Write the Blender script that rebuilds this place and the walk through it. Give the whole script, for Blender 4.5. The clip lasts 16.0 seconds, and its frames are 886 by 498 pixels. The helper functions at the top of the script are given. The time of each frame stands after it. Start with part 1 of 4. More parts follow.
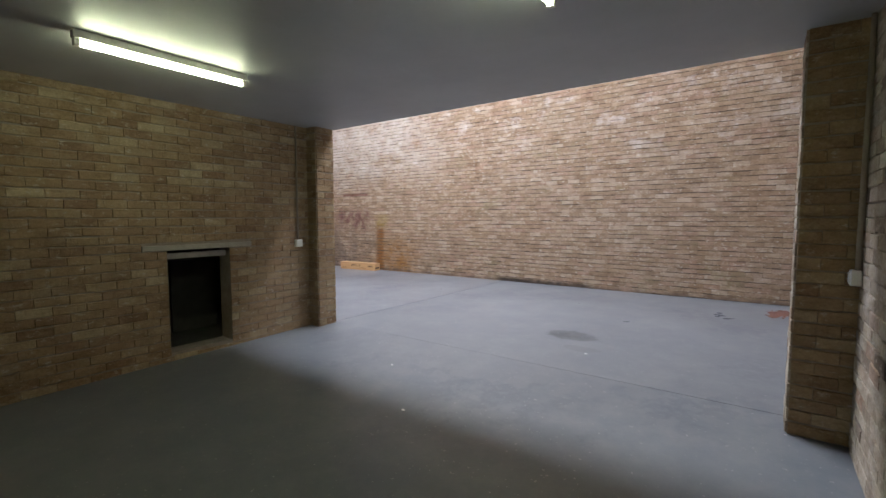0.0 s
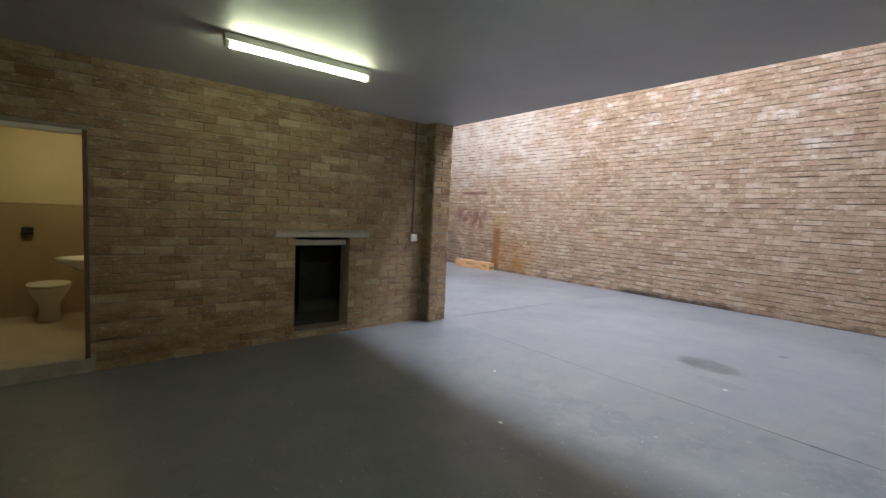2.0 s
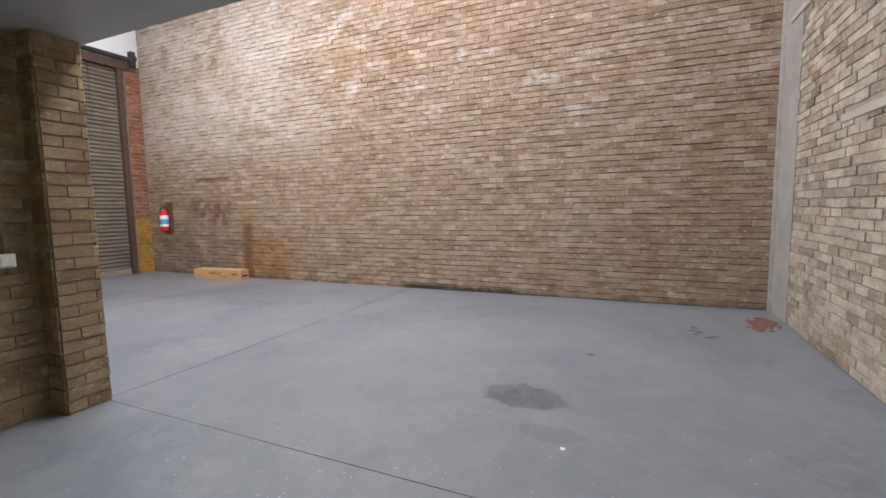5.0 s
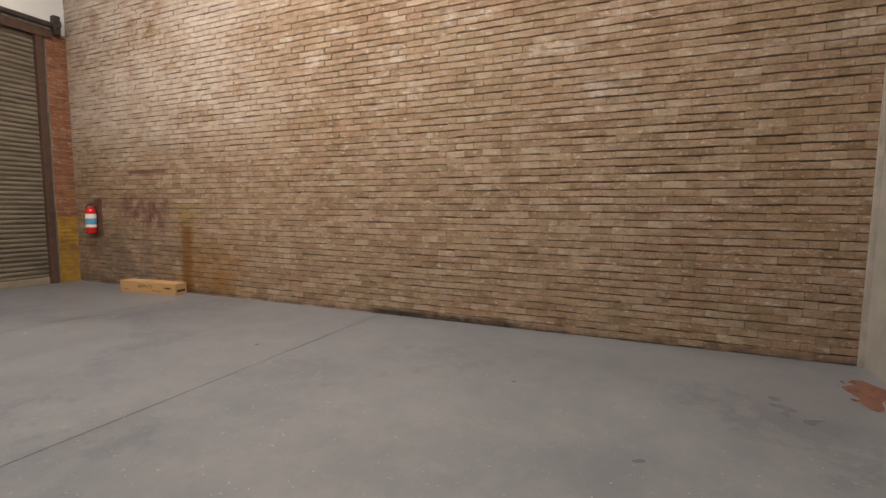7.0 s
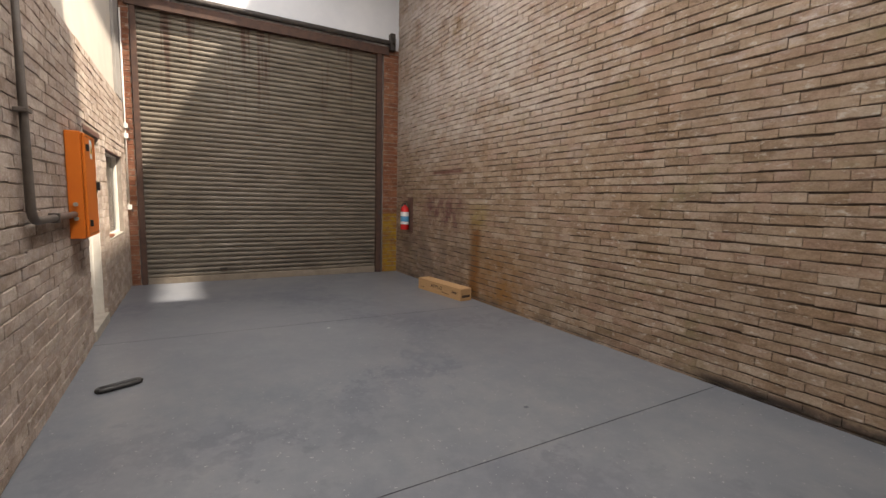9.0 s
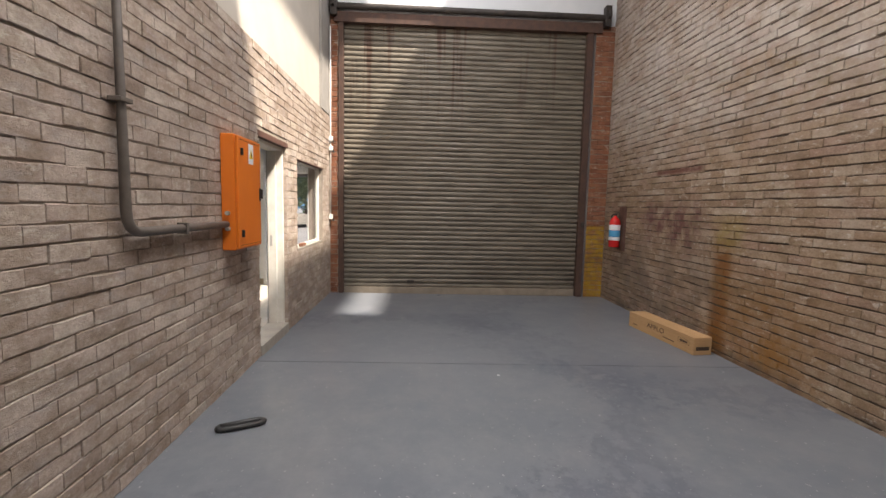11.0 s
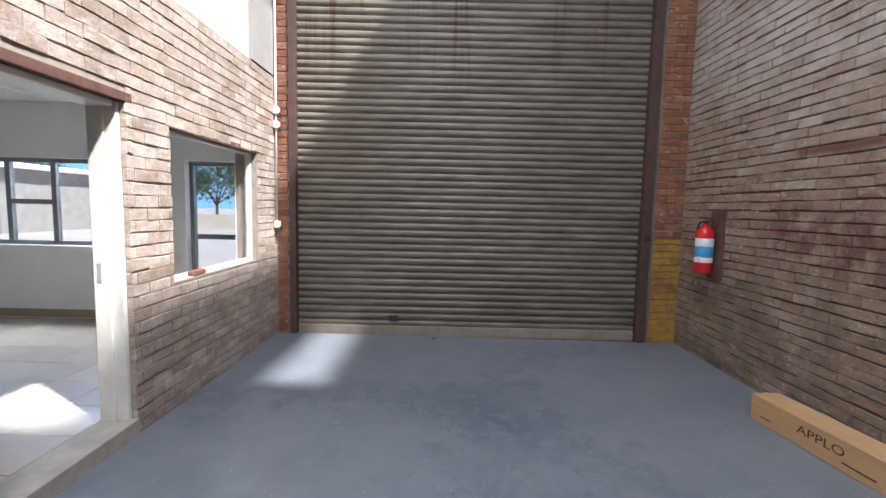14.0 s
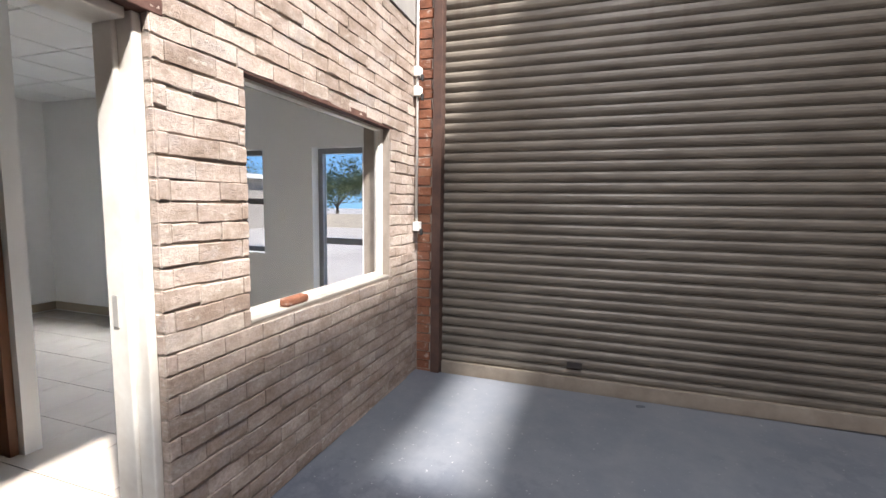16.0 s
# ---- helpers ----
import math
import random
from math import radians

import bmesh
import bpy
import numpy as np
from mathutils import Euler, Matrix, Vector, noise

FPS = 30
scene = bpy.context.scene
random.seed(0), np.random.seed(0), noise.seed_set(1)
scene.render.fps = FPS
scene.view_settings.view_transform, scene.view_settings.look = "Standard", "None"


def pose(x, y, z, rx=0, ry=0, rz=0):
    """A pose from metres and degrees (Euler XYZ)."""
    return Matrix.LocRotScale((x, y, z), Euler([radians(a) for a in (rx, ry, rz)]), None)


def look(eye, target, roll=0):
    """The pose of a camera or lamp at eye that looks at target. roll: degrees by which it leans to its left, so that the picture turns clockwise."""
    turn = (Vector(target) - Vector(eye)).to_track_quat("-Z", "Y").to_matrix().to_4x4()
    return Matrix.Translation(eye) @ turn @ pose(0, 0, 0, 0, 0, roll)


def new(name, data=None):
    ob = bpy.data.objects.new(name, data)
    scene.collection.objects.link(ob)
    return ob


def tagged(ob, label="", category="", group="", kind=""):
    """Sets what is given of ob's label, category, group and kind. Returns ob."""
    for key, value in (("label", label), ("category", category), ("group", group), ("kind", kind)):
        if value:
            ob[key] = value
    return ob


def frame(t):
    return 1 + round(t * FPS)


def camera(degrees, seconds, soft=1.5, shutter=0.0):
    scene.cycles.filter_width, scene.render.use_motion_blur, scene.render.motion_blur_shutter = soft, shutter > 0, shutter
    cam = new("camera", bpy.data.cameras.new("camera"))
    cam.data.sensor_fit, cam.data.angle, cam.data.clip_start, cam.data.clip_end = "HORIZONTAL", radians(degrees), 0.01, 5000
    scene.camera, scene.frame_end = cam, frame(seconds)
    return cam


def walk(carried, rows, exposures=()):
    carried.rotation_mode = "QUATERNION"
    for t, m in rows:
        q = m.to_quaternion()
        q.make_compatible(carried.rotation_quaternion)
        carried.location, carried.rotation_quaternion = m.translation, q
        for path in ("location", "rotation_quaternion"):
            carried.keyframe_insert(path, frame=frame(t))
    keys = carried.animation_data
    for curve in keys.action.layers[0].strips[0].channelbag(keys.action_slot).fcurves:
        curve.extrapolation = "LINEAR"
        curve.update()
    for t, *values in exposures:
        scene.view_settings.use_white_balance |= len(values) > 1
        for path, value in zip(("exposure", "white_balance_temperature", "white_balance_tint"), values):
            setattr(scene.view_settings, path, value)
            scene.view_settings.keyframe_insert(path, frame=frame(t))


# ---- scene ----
cam = camera(90.2, 16.0, shutter=0.0)
PATH = [
    (0, (0.195, 0.429, 1.412), (-0.983, 2.039, 1.266), -0.1),
    (0.5, (0.155, 0.424, 1.4), (-1.274, 1.817, 1.265), 1.7),
    (1, (0.131, 0.44, 1.407), (-1.495, 1.596, 1.263), 2.2),
    (1.5, (0.108, 0.502, 1.405), (-1.577, 1.569, 1.256), 2.0),
    (2, (0.102, 0.626, 1.4), (-1.458, 1.869, 1.243), 2.7),
    (2.5, (-0.04, 0.773, 1.389), (-1.369, 2.257, 1.218), 2.6),
    (3, (-0.239, 0.993, 1.387), (-1.321, 2.665, 1.197), 1.1),
    (3.5, (-0.388, 1.32, 1.405), (-1.306, 3.085, 1.206), -0.1),
    (4, (-0.579, 1.649, 1.391), (-1.461, 3.433, 1.195), -0.9),
    (4.5, (-0.746, 2.033, 1.391), (-1.605, 3.829, 1.193), -1.3),
    (4.7, (-0.803, 2.198, 1.385), (-1.644, 4.002, 1.188), -1.2),
    (6.8, (-1.304, 3.815, 1.41), (-2.022, 5.673, 1.231), 0.4),
    (7, (-1.369, 3.965, 1.415), (-2.149, 5.798, 1.238), 0.5),
    (7.5, (-1.601, 4.402, 1.453), (-2.597, 6.126, 1.27), 0.5),
    (8, (-1.894, 4.709, 1.475), (-3.098, 6.294, 1.276), 1.1),
    (8.5, (-2.182, 4.975, 1.531), (-3.664, 6.3, 1.314), 1.3),
    (9, (-2.493, 5.202, 1.53), (-4.215, 6.195, 1.312), 1.4),
    (9.5, (-2.856, 5.349, 1.555), (-4.741, 5.976, 1.322), 0.9),
    (9.7, (-2.987, 5.385, 1.553), (-4.914, 5.872, 1.325), 0.6),
    (11.8, (-4.254, 6.102, 1.495), (-6.244, 6.189, 1.308), 1.4),
    (12, (-4.412, 6.129, 1.497), (-6.401, 6.216, 1.309), 1.4),
    (12.5, (-4.844, 6.183, 1.506), (-6.833, 6.27, 1.315), 1.3),
    (13, (-5.266, 6.315, 1.511), (-7.256, 6.39, 1.328), 1.4),
    (13.5, (-5.706, 6.332, 1.503), (-7.697, 6.386, 1.324), 1.3),
    (14, (-6.15, 6.298, 1.525), (-8.142, 6.303, 1.343), 1.3),
    (14.5, (-6.587, 6.273, 1.531), (-8.579, 6.215, 1.353), 1.3),
    (15, (-7.003, 6.147, 1.525), (-8.988, 5.984, 1.345), 1.1),
    (15.5, (-7.407, 6.025, 1.503), (-9.361, 5.639, 1.324), 0.5),
    (16, (-7.752, 5.811, 1.484), (-9.639, 5.177, 1.288), 0.8),
]
EXPOSE = [(0, 2.12, 6200, 12), (1, 2.18, 6200, 12), (2, 2.36, 6200, 12), (3, 2.28, 6200, 12), (4, 2.18, 6200, 12), (5.5, 1.9, 7100, 14), (7, 1.5, 8500, 15), (7.5, 1.42, 8550, 15), (8, 1.08, 8600, 15), (9, 1.05, 7400, 14), (10.5, 1.15, 7200, 13), (12, 1.32, 6500, 13), (13.5, 1.4, 5900, 12), (15, 1.4, 5950, 12), (16, 1.4, 6250, 14)]
walk(cam, [(t, look(eye, target, roll)) for t, eye, target, roll in PATH], EXPOSE)

# ---- light ----
world = bpy.data.worlds.new("sky")
scene.world = world
world.use_nodes = True
wn = world.node_tree.nodes
sky = wn.new("ShaderNodeTexSky")
sky.sky_type, sky.sun_disc = "NISHITA", False
sky.dust_density, sky.ozone_density, sky.altitude = 0.0, 2.0, 2500
SUN_TO = Vector((-0.62, -1.0, -1.75)).normalized()
sky.sun_elevation = math.asin(-SUN_TO.z)
sky.sun_rotation = math.atan2(-SUN_TO.x, -SUN_TO.y)
wn["Background"].inputs["Strength"].default_value = 0.055
world.node_tree.links.new(sky.outputs[0], wn["Background"].inputs[0])

sun = new("sun", bpy.data.lights.new("sun", "SUN"))
sun.data.energy, sun.data.angle, sun.data.color = 5.0, radians(2.2), (1.0, 0.95, 0.87)
sun.matrix_world = look((0, 12, 20), Vector((0, 12, 20)) + SUN_TO)


def area(name, m, sx, sy, watts, color=(1, 1, 1)):
    lamp = new(name, bpy.data.lights.new(name, "AREA"))
    lamp.data.shape, lamp.data.size, lamp.data.size_y = "RECTANGLE", sx, sy
    lamp.data.energy, lamp.data.color = watts, color
    lamp.matrix_world = m
    return lamp


# sky light that enters through the translucent strip of roof sheeting
area("skylight_daylight", pose(-4.2, 6.35, 6.42), 6.6, 0.8, 188, (0.93, 0.95, 1.0))
area("skylight_daylight_front", pose(-8.3, 6.2, 6.42), 3.2, 1.0, 48, (0.95, 0.96, 1.0))
# sky light that falls through the office windows
area("office_window_daylight", look((-12.6, 1.7, 3.0), (-9.5, 1.7, 0.6)), 2.6, 1.0, 85, (0.88, 0.94, 1.0))
area("office_glazing_daylight", look((-12.6, 3.6, 3.0), (-9.5, 3.4, 0.6)), 0.8, 1.0, 22, (0.88, 0.94, 1.0))
# unseen warm fill added to brighten the toilet room; no fitting is modelled
area("toilet_light", pose(-5.8, 0.3, 2.4), 0.3, 0.3, 1.5, (1.0, 0.80, 0.36))


# ---- materials ----
def material(name, rough=0.7, metal=0.0, spec=0.5):
    m = bpy.data.materials.new(name)
    m.use_nodes = True
    b = m.node_tree.nodes["Principled BSDF"]
    b.inputs["Roughness"].default_value = rough
    b.inputs["Metallic"].default_value = metal
    b.inputs["Specular IOR Level"].default_value = spec
    return m, m.node_tree, b


class Net:
    """Short hand for building a node material."""

    def __init__(self, name, rough=0.7, metal=0.0, spec=0.5):
        self.m, self.t, self.b = material(name, rough, metal, spec)

    def node(self, kind, **sets):
        n = self.t.nodes.new(kind)
        for k, v in sets.items():
            n.inputs[k].default_value = v
        return n

    def link(self, a, b):
        self.t.links.new(a, b)

    def position(self):
        return self.t.nodes.new("ShaderNodeNewGeometry").outputs["Position"]

    def noise(self, scale, detail=4.0, rough=0.6, stretch=None, lo=0.35, hi=0.65):
        p = self.position()
        if stretch:
            mp = self.t.nodes.new("ShaderNodeMapping")
            mp.inputs["Scale"].default_value = stretch
            self.link(p, mp.inputs["Vector"])
            p = mp.outputs[0]
        n = self.node("ShaderNodeTexNoise", Scale=scale, Detail=detail, Roughness=rough)
        self.link(p, n.inputs["Vector"])
        r = self.node("ShaderNodeMapRange")
        r.inputs["From Min"].default_value, r.inputs["From Max"].default_value = lo, hi
        self.link(n.outputs[0], r.inputs[0])
        return r.outputs[0]

    def math(self, op, a, b=None, c=None):
        n = self.t.nodes.new("ShaderNodeMath")
        n.operation, n.use_clamp = op, False
        for i, v in enumerate((a, b, c)):
            if v is None:
                continue
            if isinstance(v, (int, float)):
                n.inputs[i].default_value = v
            else:
                self.link(v, n.inputs[i])
        return n.outputs[0]

    def mix(self, f, a, b, mode="MIX"):
        n = self.t.nodes.new("ShaderNodeMix")
        n.data_type, n.blend_type = "RGBA", mode
        for s, v in ((n.inputs[0], f), (n.inputs[6], a), (n.inputs[7], b)):
            if isinstance(v, (int, float)):
                s.default_value = v
            elif isinstance(v, tuple):
                s.default_value = (*v, 1)
            else:
                self.link(v, s)
        return n.outputs[2]

    def ramp(self, f, *stops):
        n = self.t.nodes.new("ShaderNodeValToRGB")
        e = n.color_ramp.elements
        while len(e) < len(stops):
            e.new(0.5)
        for k, (p, c) in zip(e, stops):
            k.position, k.color = p, (*c, 1)
        self.link(f, n.inputs[0])
        return n.outputs[0]

    def axis(self, i):
        n = self.t.nodes.new("ShaderNodeSeparateXYZ")
        self.link(self.position(), n.inputs[0])
        return n.outputs[i]

    def band(self, v, lo, hi, soft=0.1):
        """1 between lo and hi, falling to 0 over soft on both sides."""
        a = self.node("ShaderNodeMapRange")
        a.interpolation_type = "SMOOTHSTEP"
        a.inputs["From Min"].default_value, a.inputs["From Max"].default_value = lo - soft, lo + soft
        b = self.node("ShaderNodeMapRange")
        b.interpolation_type = "SMOOTHSTEP"
        b.inputs["From Min"].default_value, b.inputs["From Max"].default_value = hi + soft, hi - soft
        self.link(v, a.inputs[0]), self.link(v, b.inputs[0])
        return self.math("MULTIPLY", a.outputs[0], b.outputs[0])

    def random(self):
        """A random number for each brick, whether an object or an island."""
        o = self.t.nodes.new("ShaderNodeObjectInfo").outputs["Random"]
        i = self.t.nodes.new("ShaderNodeNewGeometry").outputs["Random Per Island"]
        return self.math("FRACT", self.math("ADD", o, i))

    def colour(self, c):
        self.link(c, self.b.inputs["Base Color"])

    def bump(self, h, strength=0.3, dist=0.01):
        n = self.node("ShaderNodeBump", Strength=strength, Distance=dist)
        self.link(h, n.inputs["Height"])
        self.link(n.outputs[0], self.b.inputs["Normal"])

    def rough(self, f, lo, hi):
        r = self.node("ShaderNodeMapRange")
        r.inputs["To Min"].default_value, r.inputs["To Max"].default_value = lo, hi
        self.link(f, r.inputs[0])
        self.link(r.outputs[0], self.b.inputs["Roughness"])


def brick_material(name, stops, dust=(0.42, 0.38, 0.34), extra=None, rough=0.85, pits=0.5):
    n = Net(name, rough, spec=0.25)
    c = n.ramp(n.random(), *stops)
    c = n.mix(n.math("MULTIPLY", n.noise(0.9, 5), 0.32), c, dust)
    c = n.mix(n.math("MULTIPLY", n.noise(5, 6, 0.75, (1, 1, 1.8), 0.4, 0.62), 0.75), c, (0.58, 0.53, 0.47), "MULTIPLY")
    c = n.mix(n.math("MULTIPLY", n.noise(3.2, 6, 0.75, (1, 1, 2.2), 0.52, 0.62), 0.5), c, dust)
    c = n.mix(n.math("MULTIPLY", n.noise(11, 5, 0.7, (1, 1, 2.0), 0.58, 0.66), 0.6), c, (0.64, 0.58, 0.50))
    c = n.mix(n.math("MULTIPLY", n.noise(48, 5, 0.8), 0.52), c, (0.45, 0.42, 0.40), "MULTIPLY")
    if extra:
        c = extra(n, c)
    n.colour(c)
    hollow = n.noise(30, 5, 0.75, (1, 1, 1.7), 0.32, 0.52)
    n.bump(n.math("ADD", hollow, n.math("MULTIPLY", n.noise(170, 3), 0.5)), pits, 0.007)
    return n.m


def north_stains_and_haze(n, c):
    x, z = n.axis(0), n.axis(2)
    blot = n.noise(3.5, 5, 0.7, lo=0.3, hi=0.6)
    rust = n.math("MULTIPLY", n.math("MULTIPLY", n.band(x, -8.46, -8.18, 0.10), n.band(z, -0.3, 1.2, 0.22)), n.noise(5, 4, lo=0.15, hi=0.42))
    c = n.mix(n.math("MULTIPLY", rust, 0.95), c, (0.20, 0.085, 0.02))
    haze = n.math("MULTIPLY", n.math("MULTIPLY", n.band(x, -8.2, -7.1, 0.5), n.band(z, -0.3, 0.75, 0.5)), blot)
    c = n.mix(n.math("MULTIPLY", haze, 0.9), c, (0.27, 0.13, 0.035))
    yel = n.math("MULTIPLY", n.math("MULTIPLY", n.band(x, -8.45, -8.05, 0.15), n.band(z, 1.15, 1.45, 0.12)), blot)
    c = n.mix(n.math("MULTIPLY", yel, 0.7), c, (0.28, 0.22, 0.05))
    red = n.math("MULTIPLY", n.math("MULTIPLY", n.band(x, -10.1, -8.7, 0.25), n.band(z, 1.05, 1.6, 0.22)), n.noise(4.5, 5, 0.7, (1, 1, 0.7), 0.4, 0.6))
    c = n.mix(n.math("MULTIPLY", red, 0.85), c, (0.13, 0.05, 0.048))
    line = n.math("MULTIPLY", n.math("MULTIPLY", n.band(x, -9.78, -8.78, 0.06), n.band(z, 2.0, 2.07, 0.03)), n.noise(3, 4, lo=0.1, hi=0.4))
    c = n.mix(n.math("MULTIPLY", line, 0.95), c, (0.13, 0.045, 0.03))
    dirt = n.math("MULTIPLY", n.math("MULTIPLY", n.band(x, -11.3, -8.4, 0.3), n.band(z, -0.3, 1.0, 0.4)), n.noise(2.2, 5, lo=0.35, hi=0.6))
    c = n.mix(n.math("MULTIPLY", dirt, 0.65), c, (0.13, 0.10, 0.085))
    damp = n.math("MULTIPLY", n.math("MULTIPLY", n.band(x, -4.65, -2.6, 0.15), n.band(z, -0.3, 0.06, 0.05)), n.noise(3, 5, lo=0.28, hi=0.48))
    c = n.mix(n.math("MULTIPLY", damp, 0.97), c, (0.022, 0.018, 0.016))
    # broken darker brown over the lowest few centimetres, full length of the wall
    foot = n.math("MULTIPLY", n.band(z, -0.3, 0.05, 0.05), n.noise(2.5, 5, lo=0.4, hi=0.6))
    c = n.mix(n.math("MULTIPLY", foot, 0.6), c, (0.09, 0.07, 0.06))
    # bright haze high on the wall put into the colour, broken up like whitewash
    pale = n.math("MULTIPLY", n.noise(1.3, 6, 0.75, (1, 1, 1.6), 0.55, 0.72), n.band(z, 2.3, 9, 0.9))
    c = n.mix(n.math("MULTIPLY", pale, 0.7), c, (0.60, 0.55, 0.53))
    lit_wash = n.math("MULTIPLY", n.math("MULTIPLY", n.band(x, -12, -6.6, 1.2), n.band(z, 2.5, 9, 0.8)), n.noise(1.8, 6, 0.75, lo=0.32, hi=0.6))
    c = n.mix(n.math("MULTIPLY", lit_wash, 0.6), c, (0.56, 0.52, 0.49))
    moss = n.math("MULTIPLY", n.noise(1.1, 6, 0.75, (1, 1, 1.8), 0.54, 0.66), n.noise(9, 4, 0.7, lo=0.4, hi=0.6))
    return n.mix(n.math("MULTIPLY", moss, 0.55), c, (0.20, 0.17, 0.09))


TAN = ((0.0, (0.29, 0.20, 0.132)), (0.2, (0.350, 0.240, 0.158)), (0.5, (0.420, 0.310, 0.215)), (0.7, (0.375, 0.245, 0.180)), (0.88, (0.440, 0.335, 0.245)), (1.0, (0.52, 0.415, 0.325)))
GREY = ((0.0, (0.44, 0.345, 0.28)), (0.4, (0.54, 0.435, 0.36)), (0.75, (0.60, 0.495, 0.415)), (1.0, (0.65, 0.56, 0.475)))
OLIVE = ((0.0, (0.31, 0.19, 0.115)), (0.4, (0.42, 0.285, 0.165)), (0.8, (0.47, 0.335, 0.20)), (1.0, (0.62, 0.50, 0.33)))
RED = ((0.0, (0.26, 0.10, 0.055)), (0.5, (0.35, 0.14, 0.075)), (1.0, (0.42, 0.20, 0.11)))
PALE = ((0.0, (0.24, 0.185, 0.14)), (0.25, (0.42, 0.35, 0.275)), (0.6, (0.56, 0.485, 0.39)), (0.85, (0.62, 0.54, 0.44)), (1.0, (0.40, 0.255, 0.18)))


def yellow_foot(n, c):
    f = n.math("MULTIPLY", n.band(n.axis(2), -1, 1.22, 0.03), n.math("MULTIPLY", n.band(n.axis(1), 8.6, 9.3, 0.01), n.noise(9, 5, 0.75, lo=0.33, hi=0.58)))
    c = n.mix(n.math("MULTIPLY", f, 0.85), c, (0.42, 0.26, 0.02))
    return n.mix(n.math("MULTIPLY", n.noise(4, 5, lo=0.5, hi=0.7), 0.6), c, (0.13, 0.06, 0.04))


M_NORTH = brick_material("tan_brick", TAN, (0.46, 0.37, 0.295), north_stains_and_haze)
M_SOUTH = brick_material("grey_brown_brick", GREY, (0.44, 0.39, 0.36))
M_BACK = brick_material("olive_brown_brick", OLIVE, (0.42, 0.34, 0.23))
M_RED = brick_material("red_face_brick", RED, (0.30, 0.15, 0.10), yellow_foot)
M_PALE = brick_material("pale_worn_brick", PALE, (0.50, 0.46, 0.40))


def simple(name, c1, c2, scale=8, rough=0.6, metal=0.0, spec=0.5, bump=0.1, fine=80, stretch=None, amount=0.8):
    n = Net(name, rough, metal, spec)
    c = n.mix(n.math("MULTIPLY", n.noise(scale, 5, 0.65, stretch), amount), c1, c2)
    n.colour(c)
    if bump:
        n.bump(n.noise(fine, 4, 0.7), bump, 0.004)
    return n.m


M_MORTAR = simple("mortar", (0.28, 0.235, 0.195), (0.38, 0.33, 0.275), 9, 0.95, spec=0.1, bump=0.5, fine=120)
# long wall's mortar: shadow lines under the courses painted in as near-black colour
M_MORTAR_SHADED = simple("shaded_mortar", (0.065, 0.05, 0.038), (0.13, 0.10, 0.078), 9, 0.95, spec=0.1, bump=0.5, fine=120)
M_PLASTER = simple("beige_plaster", (0.55, 0.50, 0.43), (0.47, 0.43, 0.37), 2.0, 0.85, bump=0.15)
M_GREYPLASTER = simple("grey_cement_plaster", (0.34, 0.32, 0.295), (0.25, 0.235, 0.215), 2.5, 0.9, bump=0.3)
M_WHITE = simple("white_wall_paint", (0.78, 0.77, 0.74), (0.72, 0.71, 0.68), 1.5, 0.7, bump=0.05)
M_SHEET = simple("white_sheeting", (0.80, 0.82, 0.84), (0.70, 0.73, 0.76), 1.2, 0.5, bump=0.03)
M_CEIL = simple("grey_painted_slab", (0.46, 0.46, 0.45), (0.38, 0.385, 0.38), 1.1, 0.45, bump=0.08, fine=25)
M_FRAME = simple("white_gloss_enamel", (0.76, 0.73, 0.66), (0.62, 0.57, 0.49), 6, 0.3, bump=0.04)
M_DARKWOOD = simple("dark_red_brown_lintel", (0.085, 0.04, 0.03), (0.15, 0.08, 0.06), 12, 0.6, bump=0.2)
M_DOORWOOD = simple("brown_door_wood", (0.14, 0.06, 0.03), (0.20, 0.095, 0.05), 5, 0.45, bump=0.08, stretch=(6, 6, 0.6))
M_RAIL = simple("pale_bottom_rail", (0.50, 0.48, 0.44), (0.34, 0.32, 0.29), 5, 0.5, 0.3)
M_FOOTRAIL = simple("brown_bottom_rail", (0.33, 0.28, 0.22), (0.22, 0.18, 0.14), 5, 0.6, 0.2)
# rusty steel, its colour lowered to carry the shadow beside the shutter
M_RUST_SHADED = simple("shaded_rusty_steel", (0.07, 0.042, 0.034), (0.12, 0.065, 0.045), 9, 0.7, 0.3, bump=0.25)
M_DARKSTEEL = simple("dark_dirty_steel", (0.045, 0.04, 0.038), (0.09, 0.075, 0.065), 10, 0.55, 0.5)
M_ORANGE = simple("orange_powder_coat", (0.80, 0.20, 0.02), (0.72, 0.17, 0.02), 3, 0.42, bump=0.02, fine=300)
M_BLACK = simple("black_plastic", (0.02, 0.02, 0.02), (0.035, 0.035, 0.035), 20, 0.5)
M_PIPE = simple("grey_brown_conduit", (0.10, 0.085, 0.072), (0.16, 0.135, 0.115), 8, 0.5)
M_CONDUIT = simple("painted_conduit", (0.24, 0.20, 0.15), (0.32, 0.27, 0.21), 8, 0.6)
M_PLASTIC = simple("off_white_plastic", (0.80, 0.79, 0.74), (0.70, 0.68, 0.62), 10, 0.4, bump=0.0)
M_REDPAINT = simple("red_cylinder_enamel", (0.62, 0.02, 0.02), (0.50, 0.02, 0.02), 6, 0.25, bump=0.0)
M_LABELW = simple("white_label", (0.80, 0.80, 0.80), (0.72, 0.72, 0.73), 10, 0.5, bump=0.0)
M_LABELB = simple("blue_label", (0.05, 0.28, 0.52), (0.07, 0.33, 0.56), 10, 0.5, bump=0.0)
M_CARD = simple("brown_cardboard", (0.50, 0.31, 0.15), (0.42, 0.25, 0.12), 6, 0.85, bump=0.08, stretch=(1, 1, 6))
